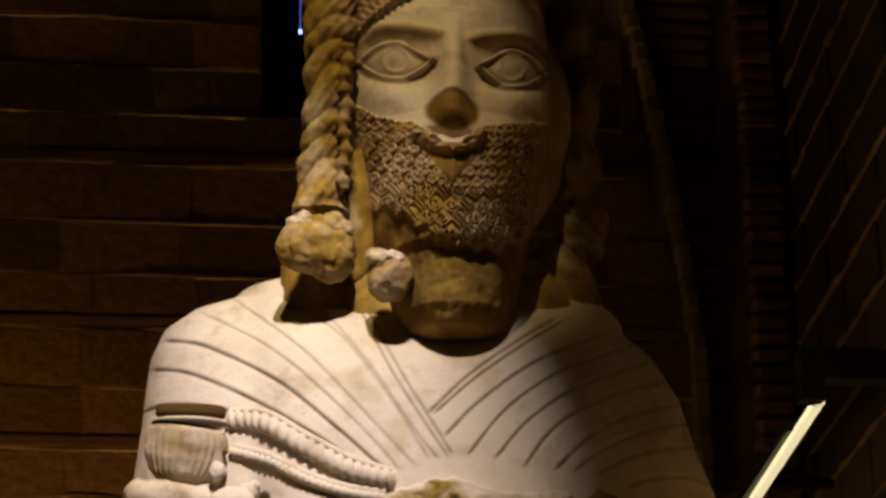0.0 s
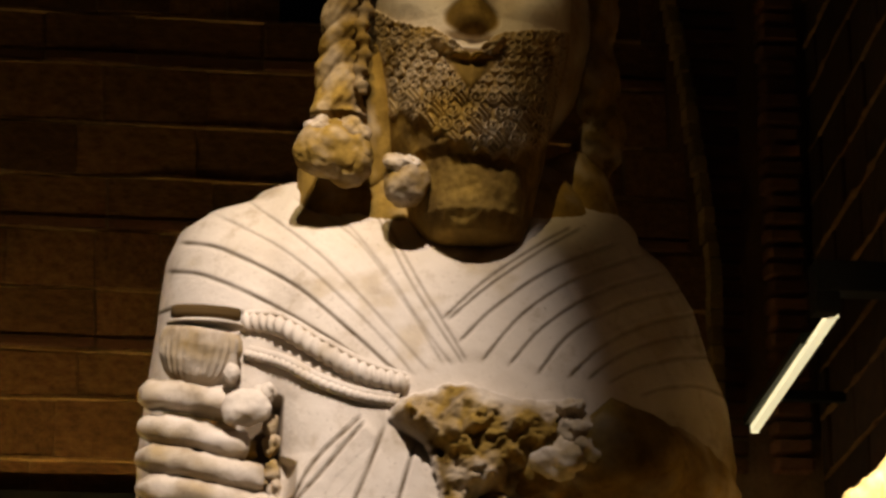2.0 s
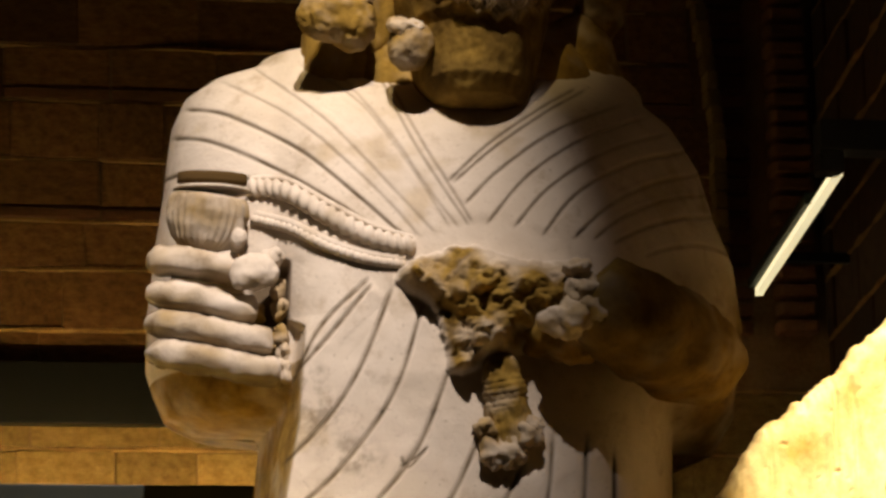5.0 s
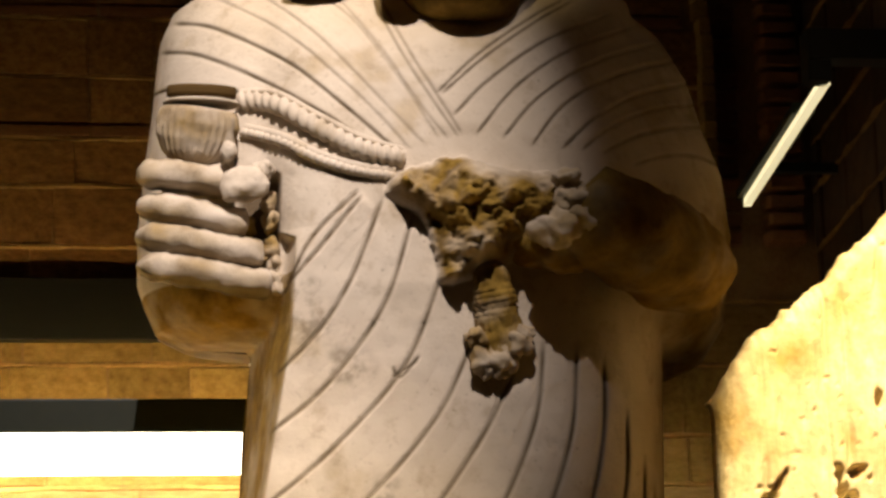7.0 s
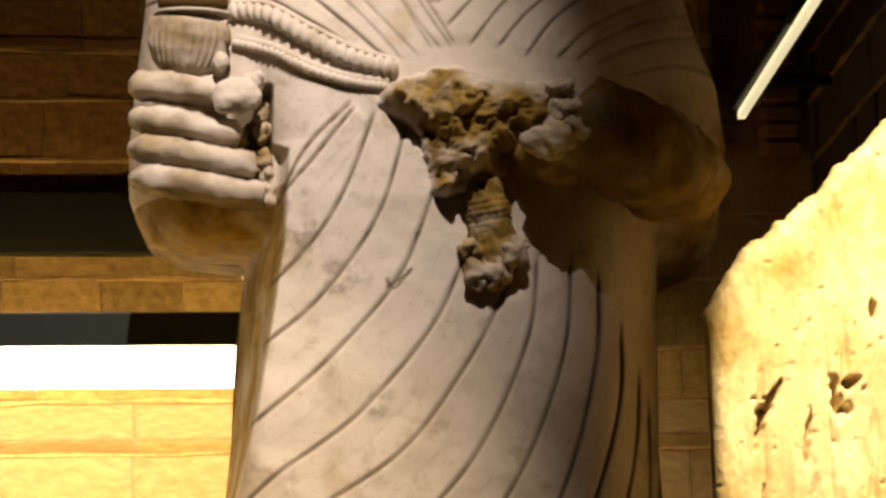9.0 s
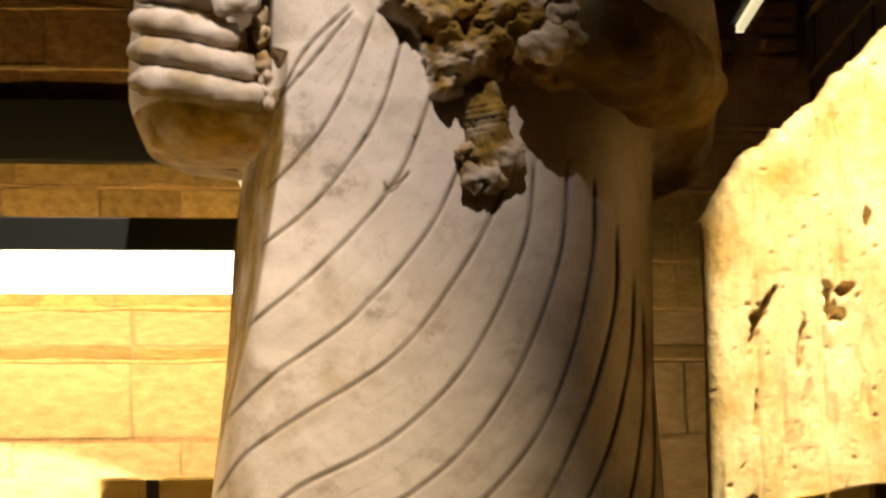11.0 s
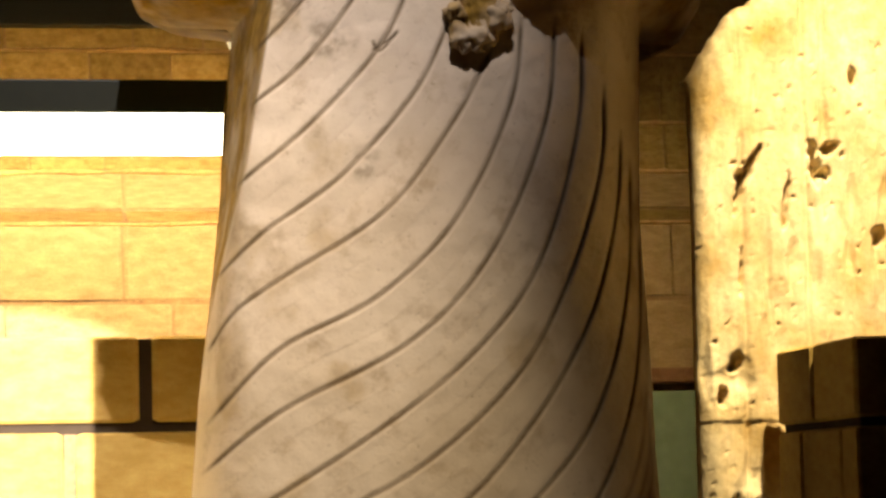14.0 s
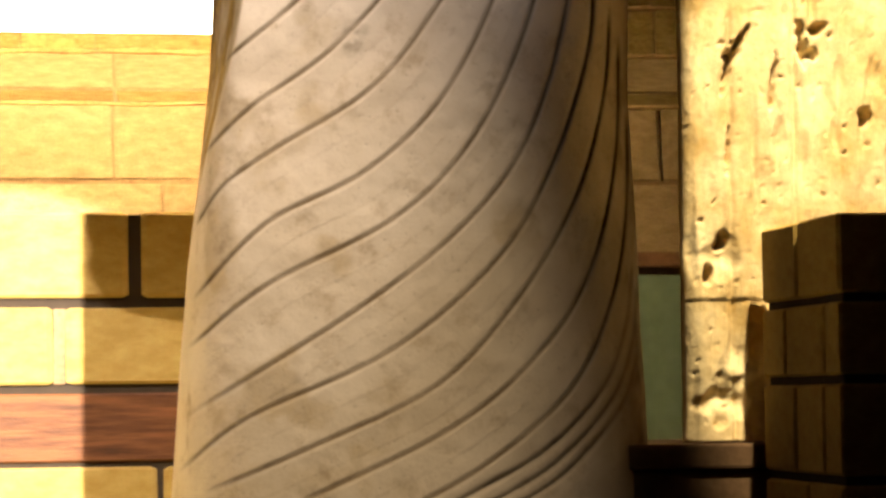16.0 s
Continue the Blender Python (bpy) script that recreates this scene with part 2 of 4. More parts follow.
CORE_L = [(0.6, -0.06), (1.23, -0.031), (1.674, -0.012), (1.875, 0.007), (2.07, 0.022), (2.41, 0.040), (2.6, 0.055), (2.75, 0.03), (3.22, 0.0)]
CORE_R = [(0.6, 0.95), (1.29, 0.920), (1.697, 0.891), (2.05, 0.862), (2.35, 0.861), (2.6, 0.86), (3.22, 0.80)]
Y0 = 5.0


SIDE_BAND = [(1.66, 0.0), (1.80, 0.006), (1.88, 0.014), (1.97, 0.030), (2.10, 0.048), (2.25, 0.062), (2.40, 0.075), (2.58, 0.065), (2.62, 0.0)]
CORNER = [(1.2, 5.0), (1.6, 8.0), (1.9, 15.0), (2.2, 24.0), (2.45, 20.0), (2.60, 10.0), (2.9, 5.0)]


def body_depth(x, z):
    cl, cr = lerp_table(z, CORE_L), lerp_table(z, CORE_R)
    u = np.clip((x - (cl + cr) / 2) / ((cr - cl) / 2), -1, 1)
    p = np.where(u < 0, lerp_table(z, CORNER), 2.6)
    band = lerp_table(z, SIDE_BAND)
    inward = np.clip((x - cl) / np.maximum(band, 1e-4), 0, 1)
    cut = 1 - 0.90 * (1 - inward) * np.clip(band / 0.03, 0, 1)
    core = cut * (0.40 + 0.02 * np.clip((2.2 - z) / 1.0, -0.5, 1)) * (1 - np.abs(u) ** p) ** 0.42
    wl, wr = lerp_table(z, SIDE_L), lerp_table(z, SIDE_R)
    v = np.clip((x - (wl + wr) / 2) / ((wr - wl) / 2), -1, 1)
    low = np.sqrt(np.clip(1 - (np.clip(2.50 - z, 0, 0.085) / 0.085) ** 2, 0, 1))
    wide = np.where(z > 2.40, 0.335 * (1 - np.abs(v) ** np.where(v < 0, 3.2, 2.4)) ** 0.5 * low, 0)
    d = (core**14 + wide**14) ** (1 / 14)
    top = np.sqrt(np.clip(1 - (np.clip(z - 2.72, 0, 1) / 0.52) ** 2, 0, 1))
    return d * top


# carved lines of the cloak: over the right chest, the left chest, and wound round the skirt
FAN_WEST = [
    [(0.234, 3.11), (0.308, 2.966), (0.375, 2.862), (0.425, 2.790)],
    [(0.245, 3.11), (0.325, 2.966), (0.390, 2.862), (0.432, 2.795)],
    [(0.165, 3.09), (0.265, 2.975), (0.345, 2.862), (0.405, 2.785)],
    [(0.087, 3.105), (0.208, 3.030), (0.310, 2.905), (0.388, 2.785)],
    [(-0.010, 3.101), (0.145, 2.991), (0.275, 2.862), (0.362, 2.772)],
    [(-0.068, 3.067), (0.090, 2.988), (0.240, 2.862), (0.335, 2.762)],
    [(-0.128, 3.003), (-0.04, 2.992), (0.10, 2.928), (0.22, 2.835), (0.312, 2.757)],
    [(-0.150, 2.944), (-0.07, 2.938), (0.05, 2.892), (0.17, 2.828), (0.280, 2.756)],
    [(-0.168, 2.855), (-0.11, 2.876), (-0.03, 2.872), (0.08, 2.858), (0.19, 2.802), (0.27, 2.757)],
]
FAN_EAST = [
    [(0.380, 2.874), (0.460, 2.955), (0.558, 3.030), (0.629, 3.075)],
    [(0.388, 2.872), (0.470, 2.948), (0.570, 3.024), (0.650, 3.075)],
    [(0.413, 2.831), (0.482, 2.905), (0.591, 2.988), (0.725, 3.050)],
    [(0.456, 2.793), (0.537, 2.896), (0.646, 2.975), (0.775, 3.028)],
    [(0.510, 2.790), (0.580, 2.875), (0.689, 2.950), (0.815, 2.996)],
    [(0.564, 2.775), (0.629, 2.861), (0.733, 2.927), (0.860, 2.964)],
    [(0.624, 2.772), (0.695, 2.842), (0.777, 2.889), (0.890, 2.920)],
    [(0.660, 2.770), (0.728, 2.825), (0.815, 2.862), (0.905, 2.876)],
    [(0.700, 2.765), (0.760, 2.800), (0.840, 2.825), (0.92, 2.830)],
    [(0.760, 2.745), (0.82, 2.765), (0.88, 2.770), (0.95, 2.745)],
]
SKIRT_WEST = [
    [(0.234, 2.670), (0.143, 2.569), (0.095, 2.460)],
    [(0.240, 2.660), (0.165, 2.560), (0.098, 2.480)],
    [(0.280, 2.660), (0.222, 2.500), (0.160, 2.395), (0.080, 2.308)],
    [(0.336, 2.626), (0.283, 2.450), (0.178, 2.295), (0.072, 2.202)],
    [(0.393, 2.517), (0.322, 2.335), (0.190, 2.178), (0.048, 2.055)],
    [(0.452, 2.395), (0.385, 2.245), (0.250, 2.085), (0.103, 1.972), (0.014, 1.885)],
    [(0.533, 2.340), (0.460, 2.195), (0.331, 2.020), (0.145, 1.892), (0.054, 1.825), (0.004, 1.752)],
]
SKIRT_EAST = [
    [(0.583, 2.405), (0.562, 2.225), (0.461, 2.005), (0.320, 1.862), (0.135, 1.760), (0.000, 1.620)],
    [(0.645, 2.397), (0.628, 2.194), (0.535, 1.955), (0.385, 1.785), (0.140, 1.650), (-0.007, 1.534)],
    [(0.695, 2.370), (0.688, 2.180), (0.620, 1.930), (0.500, 1.765), (0.310, 1.612), (-0.009, 1.409)],
    [(0.737, 2.272), (0.731, 2.100), (0.670, 1.890), (0.573, 1.715), (0.379, 1.542), (0.111, 1.411), (-0.016, 1.311)],
    [(0.770, 2.187), (0.762, 2.016), (0.715, 1.830), (0.618, 1.653), (0.465, 1.481), (0.237, 1.362), (0.031, 1.270)],
    [(0.787, 2.140), (0.786, 1.900), (0.747, 1.709), (0.665, 1.559), (0.487, 1.398), (0.187, 1.245)],
    [(0.805, 2.00), (0.808, 1.80), (0.78, 1.63), (0.705, 1.47), (0.55, 1.33), (0.36, 1.22)],
]
HEM = [
    [(0.822, 1.72), (0.812, 1.60), (0.770, 1.480), (0.665, 1.362), (0.52, 1.275), (0.38, 1.20)],
    [(0.830, 1.68), (0.825, 1.57), (0.785, 1.455), (0.680, 1.335), (0.54, 1.250), (0.40, 1.18)],
    [(0.838, 1.62), (0.832, 1.53), (0.795, 1.430), (0.690, 1.310), (0.55, 1.228), (0.42, 1.16)],
]
BREAK = [(0.303, 2.700), (0.360, 2.722), (0.407, 2.737), (0.500, 2.722), (0.587, 2.708), (0.618, 2.715), (0.640, 2.66), (0.677, 2.631), (0.631, 2.576),
         (0.560, 2.56), (0.516, 2.534), (0.454, 2.506), (0.392, 2.491), (0.375, 2.55), (0.358, 2.606), (0.283, 2.667)]


def inside(q, poly):
    p = np.array(poly)
    hit = np.zeros(len(q), bool)
    j = len(p) - 1
    for i in range(len(p)):
        a, b = p[i], p[j]
        cross = (a[1] > q[:, 1]) != (b[1] > q[:, 1])
        xs = (b[0] - a[0]) * (q[:, 1] - a[1]) / (b[1] - a[1] + 1e-12) + a[0]
        hit ^= cross & (q[:, 0] < xs)
        j = i
    return hit


class Carving:
    """Vertices, faces and colours (brown, dark; partly painted shade) of the one statue mesh, gathered piece by piece.
    """

    def __init__(self):
        self.v, self.f, self.p, self.n = [], [], [], 0

    def grid(self, co, rows, cols, brown, dirt_shade, closed=False):
        self.v.append(co)
        self.p.append(np.stack([brown, dirt_shade], 1))
        i = np.arange(rows - 1)[:, None] * cols + np.arange(cols - (0 if closed else 1))[None]
        j = np.arange(cols - (0 if closed else 1))[None]
        nxt = (j + 1) % cols - j
        a, b = i, i + nxt
        self.f.append((np.stack([a, b, b + cols, a + cols], -1).reshape(-1, 4) + self.n))
        self.n += len(co)

    def mottled(self, co, brown):
        """Brown colour in uneven patches."""
        return np.clip(brown + 0.55 * wobble(co, 13.0, 6.0, 4), 0, 1)

    def tube(self, path, radii, sides=14, flat=1.0, bumps=None, brown=0.0, rough=0.0, rscale=30.0, dirt_shade=0.0, cap=0.3):
        """A round thing along a path; bumps(share, angle) gives relief as a share of the radius."""
        path = np.array(path, float)
        n = len(path)
        radii = np.broadcast_to(np.array(radii, float), (n,))
        tang = np.gradient(path, axis=0)
        tang /= np.linalg.norm(tang, axis=1)[:, None] + 1e-9
        ref = np.array([0.0, 1.0, 0.0])
        s = np.cross(tang, ref)
        s /= np.linalg.norm(s, axis=1)[:, None] + 1e-9
        o = np.cross(s, tang)
        ang = np.linspace(0, 2 * np.pi, sides, endpoint=False)
        share = np.linspace(0, 1, n)
        rel = np.ones((n, sides)) if bumps is None else 1 + bumps(share[:, None], ang[None])
        r = radii[:, None] * rel
        co = path[:, None] + r[..., None] * (np.cos(ang)[None, :, None] * s[:, None] + flat * np.sin(ang)[None, :, None] * o[:, None])
        co = co.reshape(-1, 3)
        if rough:
            w = wobble(co, rscale, 2.0)
            mid = np.repeat(path, sides, 0)
            out = co - mid
            co = co + out / (np.linalg.norm(out, axis=1)[:, None] + 1e-9) * (w * rough)[:, None]
        cap0, cap1 = path[0] - tang[0] * radii[0] * cap, path[-1] + tang[-1] * radii[-1] * cap
        co = np.vstack([np.repeat(cap0[None], sides, 0), co, np.repeat(cap1[None], sides, 0)])
        soil_shade = np.full((n, sides), dirt_shade) if not callable(dirt_shade) else np.broadcast_to(dirt_shade(share[:, None], ang[None]), (n, sides))
        soil_shade = np.vstack([soil_shade[:1], soil_shade, soil_shade[-1:]]).ravel()
        self.grid(co, n + 2, sides, self.mottled(co, brown), soil_shade, closed=True)

    def blob(self, centre, size, rough, rscale, brown=0.6, seed=0.0, n=28):
        th = np.linspace(0.02, np.pi - 0.02, n)
        ph = np.linspace(0, 2 * np.pi, n * 2, endpoint=False)
        d = np.stack([np.sin(th)[:, None] * np.cos(ph), np.sin(th)[:, None] * np.sin(ph), np.cos(th)[:, None] * np.ones_like(ph)], -1).reshape(-1, 3)
        co = np.array(centre) + d * np.array(size)
        co = co + d * (wobble(co, rscale, seed) * rough + (crags(co, rscale * 0.8, seed) - 0.3) * rough * 0.6)[:, None]
        self.grid(co, n, n * 2, self.mottled(co, brown), np.zeros(len(co)), closed=True)


def carve_lines(co, q, lines, depth, width, dirt_shade, step=0.0):
    """Sinks grooves into points; the cloth steps down a little across each."""
    for line in lines:
        c = curve_points(line)
        lo, hi = c.min(0) - 0.05, c.max(0) + 0.05
        near = np.flatnonzero((q[:, 0] > lo[0]) & (q[:, 0] < hi[0]) & (q[:, 1] > lo[1]) & (q[:, 1] < hi[1]))
        if not len(near):
            continue
        d, side, share = curve_distance(q[near], c)
        ends = np.clip(np.minimum(share, 1 - share) / 0.05, 0, 1)
        waver = 0.88 + 0.14 * np.sin(share * 37 + len(near)) * np.sin(share * 11)
        g = np.exp(-((d / width) ** 2)) * ends * waver
        lip = np.where(side > 0, np.exp(-d / 0.03), 0) * ends * (d < 0.05)
        co[near, 1] += depth * g - step * lip
        dirt_shade[near] = np.maximum(dirt_shade[near], np.clip(np.exp(-((d / (width * 0.9)) ** 2)) * ends * waver, 0, 1))


def build_body(st):
    rows = np.unique(np.round(np.r_[np.arange(0.62, 1.15, 0.02), np.arange(1.15, 2.39, 0.0031), np.arange(2.385, 2.47, 0.0012), np.arange(2.47, 3.22, 0.0027),
                                    np.arange(3.22, 3.2395, 0.003)], 5))
    side, wide = 60, 300
    cols = wide + 2 * side
    turn = np.linspace(0, np.pi / 2, side, endpoint=False)
    s = np.sin(np.linspace(-np.pi / 2, np.pi / 2, wide)) * 0.55 + np.linspace(-1, 1, wide) * 0.45
    xl, xr = lerp_table(rows, SIDE_L), lerp_table(rows, SIDE_R)
    xr = xr + 0.0025 * np.abs(np.sin(rows * np.pi / 0.026)) * (rows < 2.15)
    cl = np.maximum(np.maximum(lerp_table(rows, CORE_L), 0.0 * rows - 1), xl + 0.0004 * side)
    cr = np.minimum(lerp_table(rows, CORE_R), xr - 0.0004 * side)
    x = np.hstack([xl[:, None] + (cl - xl)[:, None] * (1 - np.cos(turn))[None], ((cl + cr) / 2)[:, None] + ((cr - cl) / 2)[:, None] * s[None],
                   xr[:, None] - (xr - cr)[:, None] * (1 - np.cos(turn[::-1]))[None]])
    z = np.repeat(rows[:, None], cols, 1)
    co = np.stack([x, np.zeros_like(x), z], -1).reshape(-1, 3)
    co[:, 1] = Y0 - body_depth(co[:, 0], co[:, 2])
    front = Y0 - co[:, 1]
    dirt_shade, brown = np.zeros(len(co)), np.zeros(len(co))
    high, mid, low = seen_on(co, EYE_HIGH, 4.66), seen_on(co, EYE_MID, 4.6), seen_on(co, EYE_LOW, 4.6)
    carve_lines(co, high, FAN_WEST[2:6], 0.0020, 0.0036, dirt_shade, 0.003)
    dirt_shade *= 0.45
    carve_lines(co, high, FAN_WEST[:2], 0.0020, 0.0032, dirt_shade, 0.001)
    dirt_shade *= 0.6
    carve_lines(co, high, FAN_WEST[6:], 0.0045, 0.0036, dirt_shade, 0.003)
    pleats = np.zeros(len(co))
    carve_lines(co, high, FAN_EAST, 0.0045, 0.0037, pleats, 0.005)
    dirt_shade = np.maximum(dirt_shade, 0.55 * pleats)
    carve_lines(co, mid + np.stack([0 * mid[:, 0], 0.005 * np.clip((2.25 - mid[:, 1]) / 0.2, 0, 1)], 1), SKIRT_WEST, 0.0055, 0.0042, dirt_shade, 0.004)
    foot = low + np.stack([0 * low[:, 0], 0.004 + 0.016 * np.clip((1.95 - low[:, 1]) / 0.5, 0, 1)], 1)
    carve_lines(co, foot, SKIRT_EAST, 0.0055, 0.0044, dirt_shade, 0.004)
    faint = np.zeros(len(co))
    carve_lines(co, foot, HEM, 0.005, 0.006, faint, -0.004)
    dirt_shade = np.maximum(dirt_shade, 0.5 * faint)
    # scratches and chips in the skirt
    carve_lines(co, low, [[(0.30, 2.315), (0.345, 2.345)], [(0.300, 2.335), (0.315, 2.315), (0.35, 2.355)]], 0.003, 0.003, dirt_shade)
    # waver of the hand-worked surface
    sub = np.flatnonzero(co[:, 2] > 1.1)
    w = wobble(co[sub], 3.2, 1.0, 3)
    co[sub, 1] += 0.006 * w
    co[sub, 1] += 0.0016 * wobble(co[sub], 22.0, 4.0, 2)
    # the broken hand and what it held: rough rock
    poly = curve_points(BREAK + BREAK[:1], 90)
    idx = np.flatnonzero((mid[:, 0] > 0.24) & (mid[:, 0] < 0.72) & (mid[:, 1] > 2.45) & (mid[:, 1] < 2.78))
    q = mid[idx] + 0.008 * np.stack([wobble(co[idx], 25.0, 7.0, 3), wobble(co[idx], 25.0, 9.0, 3)], 1)
    d, _, _ = curve_distance(q, poly)
    depth = np.where(inside(q, poly), np.clip(d / 0.055, 0, 1), 0)
    lift = np.sqrt(depth) * (0.045 + 0.060 * np.clip((q[:, 0] - 0.30) / 0.14, 0, 1))
    rock = (crags(co[idx] * [1, 0.3, 1], 10.0, 3.0) - 0.25) * 0.055 + wobble(co[idx], 16.0, 5.0, 5) * 0.022 + (crags(co[idx] * [1, 0.3, 1], 32.0, 6.0) - 0.25) * 0.024 + wobble(co[idx], 60.0, 2.0, 3) * 0.006
    smooth_top = np.clip((q[:, 1] - 2.655) / 0.04, 0, 1) * np.clip((q[:, 0] - 0.40) / 0.05, 0, 1)
    co[idx, 1] -= lift + rock * np.clip(depth * 3, 0, 1) * (1 - 0.75 * smooth_top)
    brown[idx] = np.maximum(brown[idx], np.clip(depth * 4, 0, 1) * (0.95 + 0.8 * wobble(co[idx], 12.0, 2.0, 3)) * (1 - 0.7 * smooth_top))
    dirt_shade[idx] *= np.where(depth > 0, 0.2, 1)
    # the rock grows darker where it sinks in
    dirt_shade[idx] = np.maximum(dirt_shade[idx], np.clip((0.04 - rock * 4) * 2.0, 0, 0.25) * (depth > 0.1))
    # patches of grey-brown stain
    stain = wobble(co[sub], 6.0, 11.0, 5)
    brown[sub] = np.maximum(brown[sub], np.clip(stain - 0.36, 0, 0.35))
    for cx, cz, r in ((0.14, 2.40, 0.055), (0.22, 2.33, 0.04), (0.13, 2.47, 0.03), (0.29, 2.10, 0.028)):
        near = np.flatnonzero(np.hypot(mid[:, 0] - cx, mid[:, 1] - cz) < r * 1.6)
        fall = np.clip(1 - np.hypot(mid[near, 0] - cx, mid[near, 1] - cz) / (r * 1.5), 0, 1)
        dirt_shade[near] = np.maximum(dirt_shade[near], np.clip(fall * (0.28 + 0.9 * wobble(co[near], 38.0, 8.0, 4)), 0, 0.5))
    # shade painted brown and dark: side band, arm underside, elbow, skirt's right edge
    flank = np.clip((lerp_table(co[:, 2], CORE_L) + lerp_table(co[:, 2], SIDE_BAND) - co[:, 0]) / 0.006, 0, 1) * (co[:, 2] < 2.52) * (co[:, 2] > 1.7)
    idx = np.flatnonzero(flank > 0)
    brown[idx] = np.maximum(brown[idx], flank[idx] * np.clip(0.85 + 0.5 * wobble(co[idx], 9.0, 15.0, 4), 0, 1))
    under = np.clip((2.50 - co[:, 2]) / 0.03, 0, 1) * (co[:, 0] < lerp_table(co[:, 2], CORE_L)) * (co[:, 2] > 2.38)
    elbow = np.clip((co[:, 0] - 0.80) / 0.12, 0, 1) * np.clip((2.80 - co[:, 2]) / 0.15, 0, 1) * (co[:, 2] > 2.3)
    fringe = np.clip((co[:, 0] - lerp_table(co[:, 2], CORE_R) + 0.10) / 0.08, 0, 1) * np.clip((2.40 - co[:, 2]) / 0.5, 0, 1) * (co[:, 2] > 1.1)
    shade_mask = np.maximum(0.7 * under, np.maximum(elbow, 0.8 * fringe))
    idx = np.flatnonzero(shade_mask > 0)
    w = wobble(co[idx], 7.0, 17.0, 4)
    brown[idx] = np.maximum(brown[idx], np.clip(shade_mask[idx] * (0.9 + 0.5 * w), 0, 1))
    dirt_shade[idx] = np.maximum(dirt_shade[idx], np.clip(np.maximum(elbow, fringe)[idx] * (0.35 + 0.5 * w), 0, 0.6))
    # inner side of the fist sunk in, with its shade painted dark
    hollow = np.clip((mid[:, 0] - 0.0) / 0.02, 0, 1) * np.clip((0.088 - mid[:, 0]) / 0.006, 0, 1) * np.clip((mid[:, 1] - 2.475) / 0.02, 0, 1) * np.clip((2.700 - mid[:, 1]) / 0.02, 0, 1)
    dirt_shade = np.maximum(dirt_shade, 0.9 * hollow)
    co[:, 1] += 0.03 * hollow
    co[:, 1] = np.minimum(co[:, 1], Y0 + 0.02 * (front > 0))
    st.grid(co, len(rows), cols, np.clip(brown, 0, 1), np.clip(dirt_shade, 0, 1))
    # the plain back, coloured dark to bounce less light onto the wall
    brows = rows[::6]
    xl, xr = lerp_table(brows, SIDE_L), lerp_table(brows, SIDE_R)
    a = np.linspace(0, np.pi, 24)
    bx = ((xl + xr) / 2)[:, None] + ((xr - xl) / 2)[:, None] * np.cos(a)[None]
    by = Y0 + 0.20 * np.sin(a)[None] ** 0.6 * np.sqrt(np.clip(1 - (np.clip(brows - 2.72, 0, 1) / 0.52) ** 2, 0, 1))[:, None]
    bz = np.repeat(brows[:, None], 24, 1)
    back = np.stack([bx, by, bz], -1).reshape(-1, 3)
    st.grid(back, len(brows), 24, np.ones(len(back)), np.full(len(back), 0.5))


